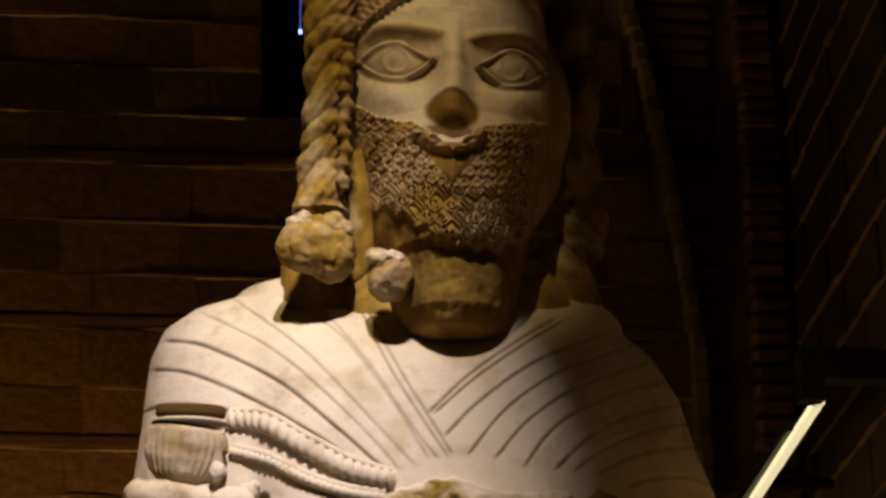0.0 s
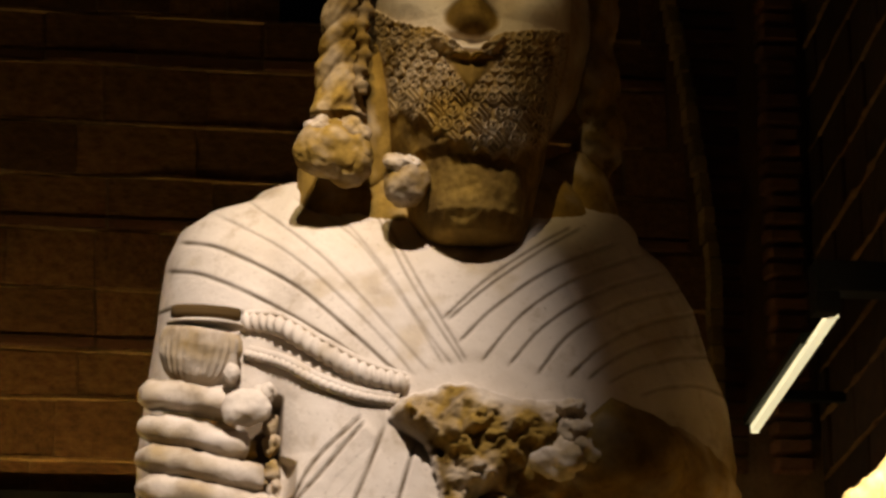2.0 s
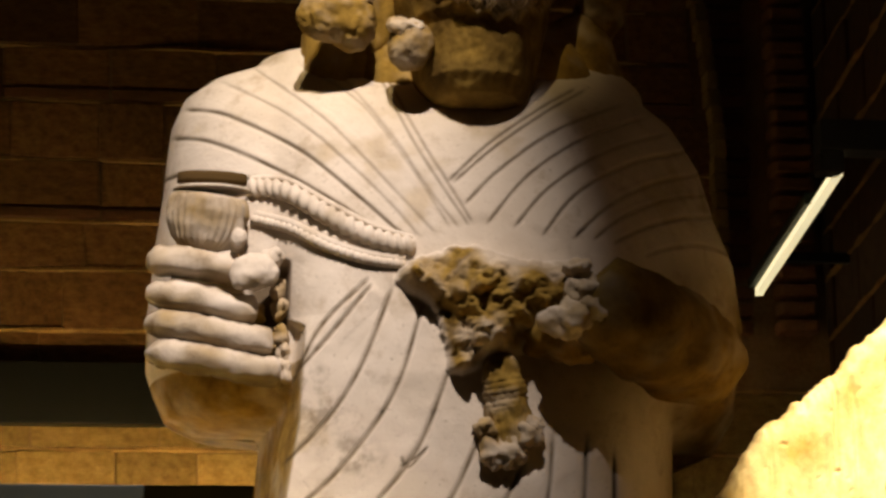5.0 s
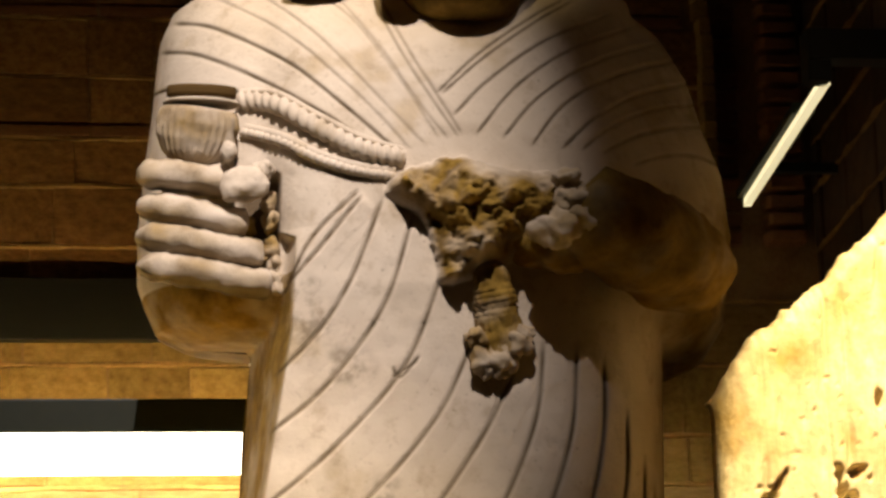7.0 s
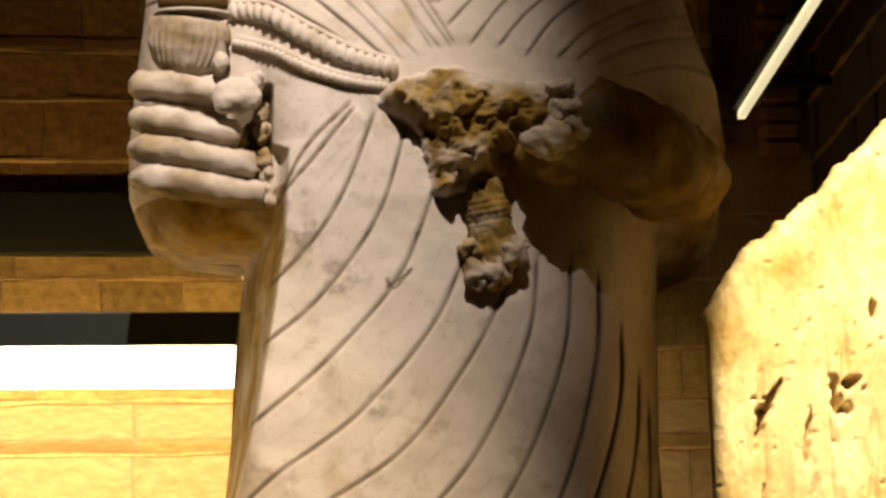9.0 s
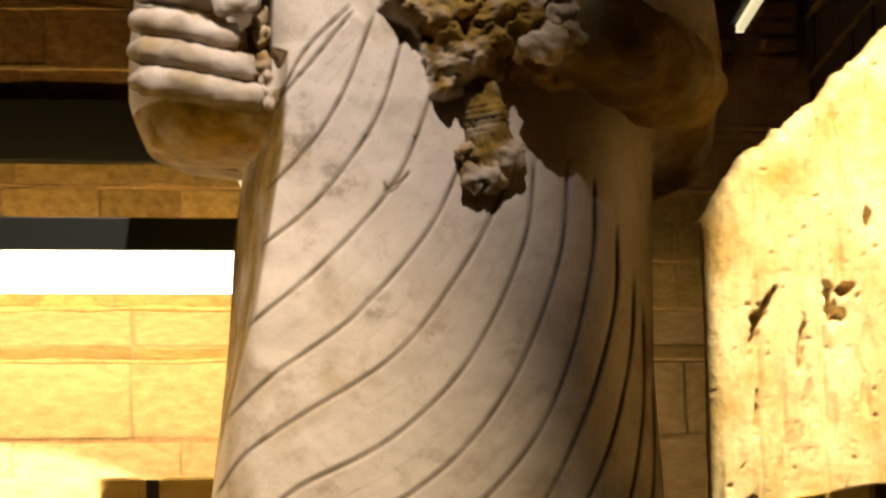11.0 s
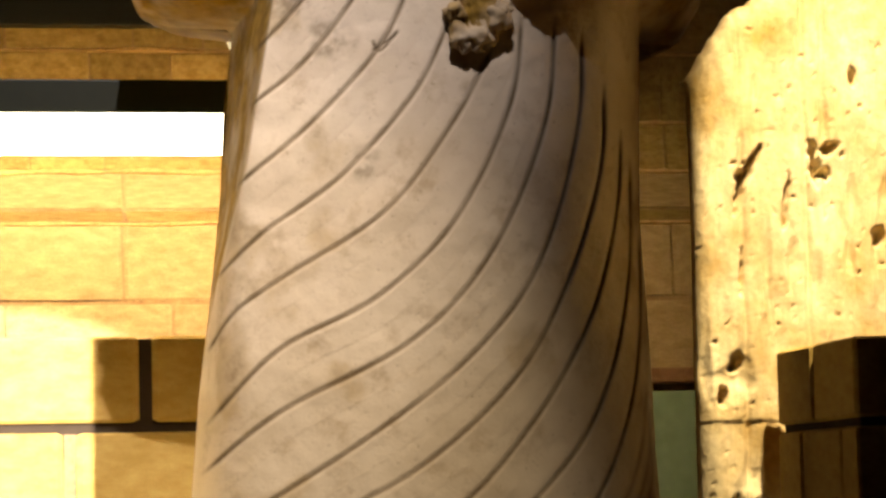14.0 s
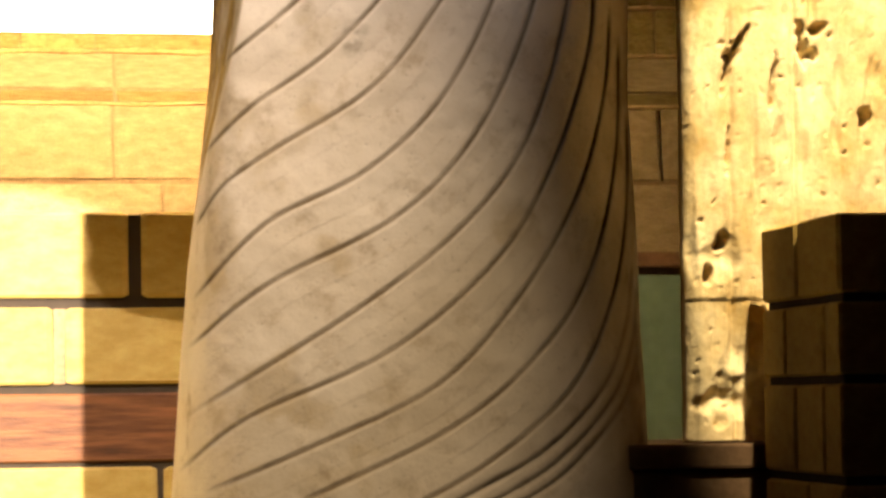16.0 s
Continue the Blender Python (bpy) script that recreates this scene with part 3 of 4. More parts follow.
def build_hand_and_cords(st):
    E, S = EYE_MID, 4.6

    def run(pts, off, n=40):
        """A drawn line laid on the carved body, standing off it a little."""
        out = []
        for a, b in curve_points(pts, n):
            y = 4.66
            for _ in range(6):
                p = laid(a, b, y, E, S)
                y = Y0 - float(body_depth(np.array([p[0]]), np.array([p[2]]))[0]) + off
            out.append(laid(a, b, y, E, S))
        return out

    # ribbed cup above the fist, with its rim and dark slot
    cup = [laid(-0.068 - 0.012 * k, 2.818 - 0.105 * k, 4.668 + 0.02 * k, E, S) for k in np.linspace(0, 1, 22)]
    st.tube(cup, np.interp(np.linspace(0, 1, 22), [0, 0.1, 0.3, 0.6, 0.85, 1], [0.068, 0.074, 0.078, 0.073, 0.060, 0.044]), 120, 0.62, lambda s, a: 0.030 * np.cos(30 * a) * np.clip(s * 8, 0, 1), rough=0.002, cap=0.02, brown=0.35)
    rim = [laid(-0.066, 2.822 + 0.007 * k, 4.662, E, S) for k in np.linspace(0, 1, 4)]
    st.tube(rim, [0.070, 0.073, 0.073, 0.070], 48, 0.62, dirt_shade=0.1, cap=0.02)
    # solid dark band stands for the shaded slot opening
    lip = [laid(-0.066, 2.838 + 0.020 * k, 4.680, E, S) for k in np.linspace(0, 1, 4)]
    st.tube(lip, [0.066, 0.067, 0.067, 0.066], 40, 0.40, dirt_shade=1.0, cap=0.02)
    st.tube([laid(-0.014, 2.80 - 0.09 * k, 4.655 + 0.01 * k, E, S) for k in np.linspace(0, 1, 12)], 0.012, 12, 1.0, rough=0.003, dirt_shade=0.35)
    st.blob(laid(-0.012, 2.735, 4.640, E, S), (0.016, 0.014, 0.020), 0.003, 40.0, 0.0)
    # four fingers of the fist, knuckles to the outside, broken at their inner ends
    fingers = ((-0.168, 2.685, -0.022, 2.680, 0.033), (-0.170, 2.624, 0.014, 2.600, 0.0305), (-0.170, 2.568, 0.046, 2.543, 0.0300), (-0.166, 2.510, 0.062, 2.486, 0.0310))
    for k, (x0, z0, x1, z1, r) in enumerate(fingers):
        s = np.linspace(0, 1, 26)
        y = 4.700 - 0.042 * np.sin(np.pi * np.clip(s * 0.85 + 0.12, 0, 1)) + 0.05 * np.clip(0.15 - s, 0, 1)
        pts = [laid(x0 + (x1 - x0) * a, z0 + (z1 - z0) * a + 0.004 * np.sin(a * 5), b, E, S) for a, b in zip(s, y)]
        rad = 0.95 * r * (0.98 + 0.035 * np.cos(2 * np.pi * (s * 2.1 + 0.1 * k))) * np.clip(0.6 + s * 4, 0, 1)
        # finger tops and undersides painted dark, as shade in the gaps
        st.tube(pts, rad, 26, 1.1, rough=0.0055, rscale=38.0, brown=0.25, dirt_shade=lambda s, a: 0.8 * np.clip((np.abs(np.cos(a)) - 0.80) / 0.2, 0, 1) + 0 * s)
        st.blob(pts[-1] + np.array([0.004, 0.012, 0]), (0.02, 0.02, r * 0.8), 0.010, 45.0, 0.9, k)
    # broken thumb and the rough dark inner side of the fist
    st.blob(laid(0.018, 2.672, 4.640, E, S), (0.050, 0.026, 0.038), 0.008, 18.0, 0.0, 3.0)
    st.blob(laid(0.050, 2.70, 4.655, E, S), (0.028, 0.02, 0.022), 0.008, 30.0, 0.05, 4.0)
    for k, (a, b) in enumerate(((0.062, 2.64), (0.070, 2.60), (0.073, 2.555), (0.080, 2.52), (0.084, 2.49))):
        st.blob(laid(a, b, 4.70, E, S), (0.014, 0.02, 0.024), 0.009, 50.0, 0.6, 5.0 + k, 16)
    # twisted cord and beaded cord from the cup to the broken hand
    cord = run([(0.005, 2.834), (0.075, 2.829), (0.153, 2.787), (0.235, 2.748), (0.315, 2.730)], -0.004, 130)
    st.tube(cord, 0.0175, 20, 0.9, lambda s, a: 0.17 * np.cos(2 * a + s * 2 * np.pi * 18), brown=0.08)
    edge = run([(0.005, 2.852), (0.075, 2.852), (0.153, 2.812), (0.235, 2.772), (0.315, 2.748)], 0.0, 60)
    st.tube(edge, 0.006, 8, 0.8)
    bead = run([(0.018, 2.774), (0.083, 2.760), (0.148, 2.730), (0.223, 2.707), (0.295, 2.698)], -0.010, 26)
    for n_, c in enumerate(bead):
        st.blob(np.array(c) + np.array([0, 0.008, 0]), (0.0115, 0.012, 0.010), 0.001, 30.0, 0.0, n_, 9)
    band = run([(0.018, 2.782), (0.083, 2.768), (0.148, 2.738), (0.223, 2.715), (0.300, 2.706)], -0.001, 60)
    st.tube(band, 0.009, 10, 0.8, dirt_shade=0.1)
    # tassel of the held object: cap, two beaded rings, fringe broken at the end
    s = np.linspace(0, 1, 46)
    ax = [laid(0.478 + 0.030 * a, 2.530 - 0.165 * a, 4.578 + 0.030 * a, E, S) for a in s]
    rad = np.interp(s, [0, 0.12, 0.3, 0.42, 0.5, 0.58, 0.75, 1.0], [0.024, 0.034, 0.037, 0.041, 0.039, 0.042, 0.042, 0.050])
    st.tube(ax, rad, 56, 0.75, lambda s, a: 0.05 * np.cos(18 * a) * (s > 0.6) + 0.035 * np.cos(22 * a + s * 60) * ((s > 0.25) & (s < 0.6)) + 0.05 * np.cos(s * 95) * ((s > 0.2) & (s < 0.6)),
            brown=0.85, rough=0.005, rscale=40.0, dirt_shade=0.08)
    for k, (a, b, r) in enumerate(((0.470, 2.345, 0.026), (0.500, 2.350, 0.03), (0.535, 2.385, 0.026), (0.545, 2.40, 0.02), (0.455, 2.39, 0.018))):
        st.blob(laid(a, b, 4.585, E, S), (r, 0.022, r * 1.1), 0.012, 40.0, 0.55, 20.0 + k, 20)
    # the other forearm, bent across the body; brown mottling plus painted shade
    s = np.linspace(0, 1, 24)
    fore = [laid(0.868 - 0.213 * a, 2.525 + 0.125 * a, 4.83 - 0.30 * np.sin(a * 1.6), E, S) for a in s]
    st.tube(fore, np.interp(s, [0, 0.25, 0.7, 1], [0.085, 0.104, 0.100, 0.085]), 40, 1.0, rough=0.010, rscale=12.0, brown=1.0, dirt_shade=0.35)
    # added lump fills the gap under the hand and lengthens its shadow
    st.blob(laid(0.595, 2.575, 4.585, E, S), (0.085, 0.07, 0.055), 0.014, 22.0, 1.0, 29.0, 30)
    for k, (a, b, r) in enumerate(((0.64, 2.66, 0.035), (0.655, 2.625, 0.04), (0.61, 2.60, 0.045), (0.625, 2.695, 0.024))):
        st.blob(laid(a, b, 4.49, E, S), (r, 0.04, r * 0.8), 0.016, 30.0, 0.45, 30.0 + k, 24)


HEAD_L = [(3.03, 0.345), (3.05, 0.320), (3.08, 0.305), (3.17, 0.285), (3.25, 0.262), (3.37, 0.246), (3.50, 0.212), (3.61, 0.200), (3.75, 0.20), (3.84, 0.25), (3.90, 0.34)]
HEAD_R = [(3.03, 0.530), (3.05, 0.552), (3.08, 0.562), (3.16, 0.575), (3.34, 0.606), (3.50, 0.640), (3.61, 0.642), (3.75, 0.632), (3.84, 0.58), (3.90, 0.48)]
HY0 = 4.88


def build_head(st):
    E, S = EYE_HIGH, 4.55
    rows, cols = np.arange(3.03, 3.90, 0.0024), 210
    s = np.sin(np.linspace(-np.pi / 2, np.pi / 2, cols)) * 0.6 + np.linspace(-1, 1, cols) * 0.4
    xl, xr = lerp_table(rows, HEAD_L), lerp_table(rows, HEAD_R)
    mid_x, half = (xl + xr) / 2, (xr - xl) / 2
    x = mid_x[:, None] + half[:, None] * s[None]
    z = np.repeat(rows[:, None], cols, 1)
    bulge = np.interp(rows, [3.03, 3.045, 3.08, 3.18, 3.20, 3.30, 3.42, 3.46, 3.55, 3.62, 3.68, 3.80, 3.90], [0.20, 0.26, 0.292, 0.300, 0.325, 0.340, 0.330, 0.315, 0.308, 0.312, 0.310, 0.26, 0.10])
    y = HY0 - bulge[:, None] * (1 - np.abs(s[None]) ** 2.7) ** 0.5
    co = np.stack([x, y, z], -1).reshape(-1, 3)
    q = seen_on(co, E, S)
    qx, qz = q[:, 0], q[:, 1]
    brown, dirt_shade, lift = np.zeros(len(co)), np.zeros(len(co)), np.zeros(len(co))
    # border of the beard: from the ears down under the cheeks and round the mouth
    top = np.interp(qx, [0.18, 0.215, 0.26, 0.30, 0.335, 0.365, 0.41, 0.455, 0.48, 0.52, 0.57, 0.62], [3.50, 3.462, 3.435, 3.425, 3.425, 3.41, 3.36, 3.415, 3.425, 3.43, 3.435, 3.435])
    beard = np.clip((top - qz) / 0.006, 0, 1)
    curls_end = np.interp(qx, [0.2, 0.30, 0.36, 0.42, 0.5, 0.56], [3.24, 3.235, 3.20, 3.175, 3.165, 3.19]) + 0.008 * np.sin(qx * 160)
    upper = beard * np.clip((qz - curls_end) / 0.008, 0, 1)
    lift += 0.010 * beard + 0.005 * upper
    chin = np.clip(1 - np.abs(qx - 0.412) / np.clip(0.055 * (qz - 3.295) / 0.065, 0.001, 0.06), 0, 1) * (qz < 3.364) * (qz > 3.297)
    curl = np.zeros(len(co))
    row_z, n = 3.455, 0
    while row_z > 3.165:
        small = n < 9
        pitch, reach = (0.0215, 0.0128) if small else (0.030, 0.0185)
        for k in range(22 if small else 16):
            cx = 0.200 + (k + 0.5 * (n % 2)) * pitch + 0.002 * math.sin(n * 5 + k * 3)
            cz = row_z + 0.002 * math.sin(k * 7 + n) - 0.10 * abs(cx - 0.41) * (n < 4) + 0.05 * abs(cx - 0.41)
            near = np.flatnonzero((np.abs(qx - cx) < reach) & (np.abs(qz - cz) < reach))
            if not len(near):
                continue
            dx, dz = qx[near] - cx, qz[near] - cz
            radius = np.hypot(dx, dz)
            turn = np.arctan2(dz, dx) / (2 * np.pi)
            if small:
                c = np.exp(-(((radius - 0.0075) / 0.0026) ** 2)) + 0.9 * np.exp(-((radius / 0.0030) ** 2))
            elif (k + n) % 3:
                c = (0.5 + 0.5 * np.cos((radius - 0.0075 * turn) * 840)) * np.clip((0.0180 - radius) / 0.004, 0, 1)
            else:
                c = (0.5 + 0.5 * np.cos((dx * 0.75 + dz * 0.65 + 9 * dx * dx) * 760)) * np.clip((0.0180 - radius) / 0.004, 0, 1)
            curl[near] = np.maximum(curl[near], c)
        row_z -= 0.0195 if small else 0.0275
        n += 1
    wear = np.clip(0.85 + 0.5 * wobble(co, 9.0, 3.0, 3), 0.2, 1.1)
    curl *= upper * (chin < 0.02) * wear
    lift += 0.0165 * curl
    # gaps between the curls painted darker, for their shading
    dirt_shade = np.maximum(dirt_shade, np.clip(0.22 - curl * 0.8, 0, 0.16) * upper * (chin < 0.02))
    brown = np.maximum(brown, beard * np.clip(0.92 - 0.30 * curl + 0.30 * wobble(co, 8.0, 5.0, 3), 0.45, 1))
    brown = np.maximum(brown, beard * (1 - np.clip((qz - curls_end) / 0.008, 0, 1)))
    lower = beard * (1 - np.clip((qz - curls_end) / 0.008, 0, 1))
    # lower beard painted darker than its brown, for the light fading there
    dirt_shade = np.maximum(dirt_shade, lower * np.clip(0.42 + 0.5 * wobble(co, 16.0, 9.0, 4), 0, 0.7))
    lift += lower * 0.0008 * np.cos(qx * 300 + 2 * np.sin(qz * 40))
    idx = np.flatnonzero(lower > 0.1)
    lift[idx] += 0.010 * wobble(co[idx], 9.0, 6.0, 5)
    # chin patch and lips
    lift += 0.020 * np.sqrt(chin)
    brown = np.maximum(brown, np.clip(chin * 4, 0, 1.0))
    dirt_shade = np.maximum(dirt_shade, np.clip(chin * 3, 0, 0.25))
    for line, h, w in (([(0.338, 3.391), (0.375, 3.384), (0.412, 3.381), (0.44, 3.386), (0.470, 3.398)], 0.026, 0.0075),
                       ([(0.352, 3.378), (0.385, 3.366), (0.412, 3.361), (0.44, 3.369), (0.464, 3.386)], 0.024, 0.0075)):
        d, _, _ = curve_distance(q, curve_points(line))
        lift += h * np.exp(-((d / w) ** 2))
    # dark line between the lips
    d, _, _ = curve_distance(q, curve_points([(0.340, 3.386), (0.380, 3.376), (0.412, 3.3715), (0.44, 3.378), (0.469, 3.393)]))
    dirt_shade = np.maximum(dirt_shade, 0.4 * np.exp(-((d / 0.0022) ** 2)))
    # nose, with its tip broken off to a brown hollow
    nt_ = np.clip((3.61 - qz) / (3.61 - 3.40), 0, 1.0)
    half_w = 0.030 + 0.026 * nt_**1.6
    prof = np.exp(-((np.abs(qx - 0.409) / (half_w * 0.85)) ** 2.3))
    down = np.sin(np.clip((qz - 3.408) / 0.036, 0, 1) * np.pi / 2) * np.clip((3.665 - qz) / 0.10, 0, 1)
    lift += prof * down * (0.036 + 0.030 * nt_)
    hole = np.clip(1.25 - np.hypot((qx - 0.412) / 0.047, (qz - 3.446) / 0.031), 0, 1)
    hole = np.clip(hole * 4, 0, 1)
    lift -= hole * 0.008
    brown = np.maximum(brown, hole)
    dirt_shade = np.maximum(dirt_shade, hole * 0.50)
    # cheeks
    for cx in (0.29, 0.535):
        lift += 0.016 * np.exp(-(((qx - cx) / 0.06) ** 2) - ((qz - 3.475) / 0.035) ** 2)
    # eyes: sunk orbit, ball, ridged lids; brows
    for sgn, cx, cz, w in ((1, 0.300, 3.558, 0.074), (-1, 0.530, 3.552, 0.067)):
        orbit = np.exp(-(((qx - cx) / (w * 1.1)) ** 4) - ((qz - cz) / 0.052) ** 4)
        lift -= 0.026 * orbit
        ball = np.clip(1 - ((qx - cx) / w) ** 2 - ((qz - cz) / 0.036) ** 2, 0, 1)
        lift += 0.020 * np.sqrt(ball)
        inner, outer = cx + sgn * w, cx - sgn * w
        lids = ([(outer, cz - 0.012), (cx - sgn * w * 0.45, cz + 0.030), (cx + sgn * 0.01, cz + 0.038), (cx + sgn * w * 0.6, cz + 0.018), (inner, cz + 0.000)],
                [(outer, cz - 0.012), (cx - sgn * w * 0.4, cz - 0.034), (cx + sgn * 0.015, cz - 0.037), (cx + sgn * w * 0.6, cz - 0.022), (inner, cz + 0.000)])
        for line in lids:
            d, _, _ = curve_distance(q, curve_points(line))
            lift += 0.0135 * np.exp(-((d / 0.0048) ** 2))
            # dark line beside each lid
            dirt_shade = np.maximum(dirt_shade, 0.7 * np.exp(-(((d - 0.0085) / 0.003) ** 2)))
        pupil = np.hypot(qx - cx, qz - cz - 0.002)
        lift += 0.003 * np.exp(-(((pupil - 0.026) / 0.004) ** 2)) * (ball > 0.1)
        brow = [(outer - sgn * 0.004, cz + 0.018), (cx - sgn * w * 0.5, cz + 0.058), (cx + sgn * 0.005, cz + 0.066), (inner - sgn * 0.012, cz + 0.062), (inner + sgn * 0.012, cz + 0.054)]
        d, side, _ = curve_distance(q, curve_points(brow))
        lift += 0.011 * np.exp(-((d / 0.011) ** 2))
        brown = np.maximum(brown, 0.7 * np.exp(-((d / 0.010) ** 2)) + 0.35 * orbit * (np.sqrt(ball) < 0.05))
        brown = np.maximum(brown, 0.30 * (ball > 0))
    # fringe of hair over the brow
    edge = np.interp(qx, [0.19, 0.205, 0.245, 0.30, 0.36, 0.41, 0.52, 0.58, 0.63], [3.53, 3.565, 3.622, 3.670, 3.705, 3.722, 3.715, 3.67, 3.60])
    hair = np.clip((qz - edge) / 0.010, 0, 1)
    lift += hair * (0.028 + 0.009 * np.cos((qx * 1.0 + qz * 1.2) * 260) * np.cos((qx - qz) * 120))
    brown = np.maximum(brown, hair * 0.7)
    lift += 0.0022 * wobble(co, 26.0, 3.0, 3)
    brown = np.maximum(brown, np.clip(wobble(co, 6.0, 8.0, 4) * 0.6, 0, 0.35))
    inner_mask = 1 - np.abs(np.tile(s, len(rows))) ** 10
    co[:, 1] -= lift * inner_mask
    st.grid(co, len(rows), cols, np.clip(brown, 0, 1), np.clip(dirt_shade, 0, 1))
    # skull and neck behind the face
    st.blob((0.42, 4.93, 3.58), (0.275, 0.22, 0.33), 0.004, 10.0, 0.6, 1.0, 40)
    # neck coloured dark for the shadow of the head
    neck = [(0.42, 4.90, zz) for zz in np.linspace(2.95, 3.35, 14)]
    st.tube(neck, 0.17, 32, 0.9, brown=1.0, dirt_shade=0.5)

    # long locks beside the beard: twisted on one side, lumps broken at the ends
    def lock(x, zz, yy):
        return laid(x, zz, yy, E, 4.6)

    s_ = np.linspace(0, 1, 160)
    def strands(s, a):
        """Two thick strands wound round each other: rounded, with sharp notches between."""
        return np.abs(np.sin(np.pi * (s * 8.5 + 2 * a / (2 * np.pi) + 0.25 + 0.22 * np.sin(s * 17) + 0.10 * np.sin(3 * a))))

    path = [lock(0.165 + 0.006 * math.sin(a * 5.0) + 0.006 * a, 3.80 - 0.55 * a, 4.70) for a in s_]
    # notches between the strands painted dark, as their shade
    st.tube(path, np.interp(s_, [0, 0.30, 0.62, 0.78, 1], [0.060, 0.053, 0.042, 0.043, 0.052]), 96, 1.1,
            lambda s, a: (0.26 * strands(s, a) ** 0.9 - 0.17) * np.clip((s - 0.12) / 0.3, 0.4, 1) + 0.030 * np.cos(14 * a + s * 110), brown=0.95, rough=0.0045, rscale=34.0,
            dirt_shade=lambda s, a: 0.85 * np.clip(1 - strands(s, a) / 0.45, 0, 1))
    path = [lock(0.206 + 0.004 * math.sin(a * 20), 3.60 - 0.30 * a, 4.655) for a in s_[::2]]
    st.tube(path, 0.013, 14, 1.2, lambda s, a: 0.3 * np.cos(s * 60), brown=0.8, rough=0.003, dirt_shade=0.3)
    # hair hanging behind, between the lock and the beard, added for the dark gap
    st.blob(lock(0.232, 3.26, 4.76), (0.055, 0.05, 0.17), 0.010, 18.0, 1.0, 71.0, 30)
    # hair mass on nape and shoulders, behind lumps and beard, added to join shadows
    for k, (x, yy, zz, sx, sy, sz) in enumerate(((0.185, 4.86, 3.13, 0.10, 0.13, 0.16), (0.27, 4.82, 3.11, 0.10, 0.10, 0.13), (0.34, 4.86, 3.10, 0.14, 0.10, 0.15), (0.54, 4.86, 3.12, 0.15, 0.10, 0.15), (0.66, 4.92, 3.18, 0.09, 0.08, 0.14))):
        st.blob((x, yy, zz), (sx, sy, sz), 0.010, 16.0, 1.0, 80.0 + k, 30)
    # lumps broken at the ends: brown below, paler caps on top
    for k, (x, zz, yy, sx, sz, br, ro) in enumerate(((0.156, 3.188, 4.65, 0.074, 0.062, 0.95, 0.007), (0.190, 3.165, 4.665, 0.046, 0.055, 1.0, 0.006),
                                                     (0.140, 3.232, 4.640, 0.046, 0.018, 0.45, 0.011), (0.190, 3.222, 4.640, 0.034, 0.024, 0.60, 0.010),
                                                     (0.300, 3.128, 4.62, 0.044, 0.050, 0.95, 0.006),
                                                     (0.292, 3.163, 4.60, 0.038, 0.018, 0.45, 0.010))
                                                    ):
        st.blob(lock(x, zz, yy), (sx, 0.05 if sz > 0.03 else 0.03, sz), ro, 26.0, br, 40.0 + k, 46)
    for k, (x, zz, sx, sz) in enumerate(((0.668, 3.215, 0.055, 0.065), (0.685, 3.25, 0.04, 0.05), (0.665, 3.35, 0.045, 0.10), (0.66, 3.50, 0.05, 0.14), (0.65, 3.66, 0.055, 0.10))):
        st.blob(lock(x, zz, 4.93), (sx, 0.06, sz), 0.012, 24.0, 0.9, 60.0 + k, 30)


def make_statue():
    st = Carving()
    build_body(st)
    build_hand_and_cords(st)
    build_head(st)
    v, f, p = np.vstack(st.v), np.vstack(st.f), np.vstack(st.p)
    me = bpy.data.meshes.new("statue")
    me.from_pydata(v.tolist(), [], f.tolist())
    me.update()
    at = me.attributes.new("patina_shade", "FLOAT_COLOR", "POINT")
    at.data.foreach_set("color", np.c_[p, np.zeros(len(p)), np.ones(len(p))].ravel())
    me.polygons.foreach_set("use_smooth", [True] * len(me.polygons))
    me.materials.append(M_STATUE)
    ob = new("statue", me)
    # it stands turned a little and leaning a little
    pivot = Matrix.Translation((0.4, 4.7, 1.5))
    ob.matrix_world = pivot @ Matrix.Rotation(radians(-3.7), 4, "Z") @ Matrix.Rotation(radians(1.8), 4, "Y") @ pivot.inverted()
    return tagged(ob, "weathered pale limestone statue in a pleated cloak, nose and hand broken", "statue")


make_statue()


# ---- things round the statue ----
tagged(part("pedestal", box(-0.12, 1.0, 4.45, 5.35, 0.0, 0.66, 0.015), M_PLINTH), "dark red-brown block pedestal under the statue", "pedestal")


def hold(ob, t):
    """Makes ob a part of t without moving it."""
    ob.parent = t
    ob.matrix_parent_inverse = t.matrix_basis.inverted()
    return ob


def bar(p, q, r, up, w, h, bevel=0.0):
    """A bar from p to q, of width w across and height h, its lower edge on the line."""
    p, q = Vector(p), Vector(q)
    ahead = (q - p).normalized()
    side = ahead.cross(Vector((0, 0, 1))).normalized() * r
    bm = box(0, 1, 0, 1, 0, 1)
    for v in bm.verts:
        x, y, z = v.co
        v.co = p + (q - p) * x + side * (w * y) + Vector((0, 0, up + h * z))
    if bevel:
        bmesh.ops.bevel(bm, geom=list(bm.edges), offset=bevel, segments=2, affect="EDGES")
    return bm


# added unseen projector, its shutter plate trimming the masonry beam, hung from the ceiling
t = thing("spotlight", (-1.0, 1.2, 6.6), "added black projector spotlight with a shutter plate, out of view, hung from the ceiling", "spotlight")
ahead = (Vector((-0.188, 5.45, 1.5)) - MASONRY_EYE).normalized()
across = Vector((ahead.y, -ahead.x, 0)).normalized()
lift = across.cross(ahead)
plate = box(0.0, 0.16, -0.002, 0.002, -0.16, 0.16)
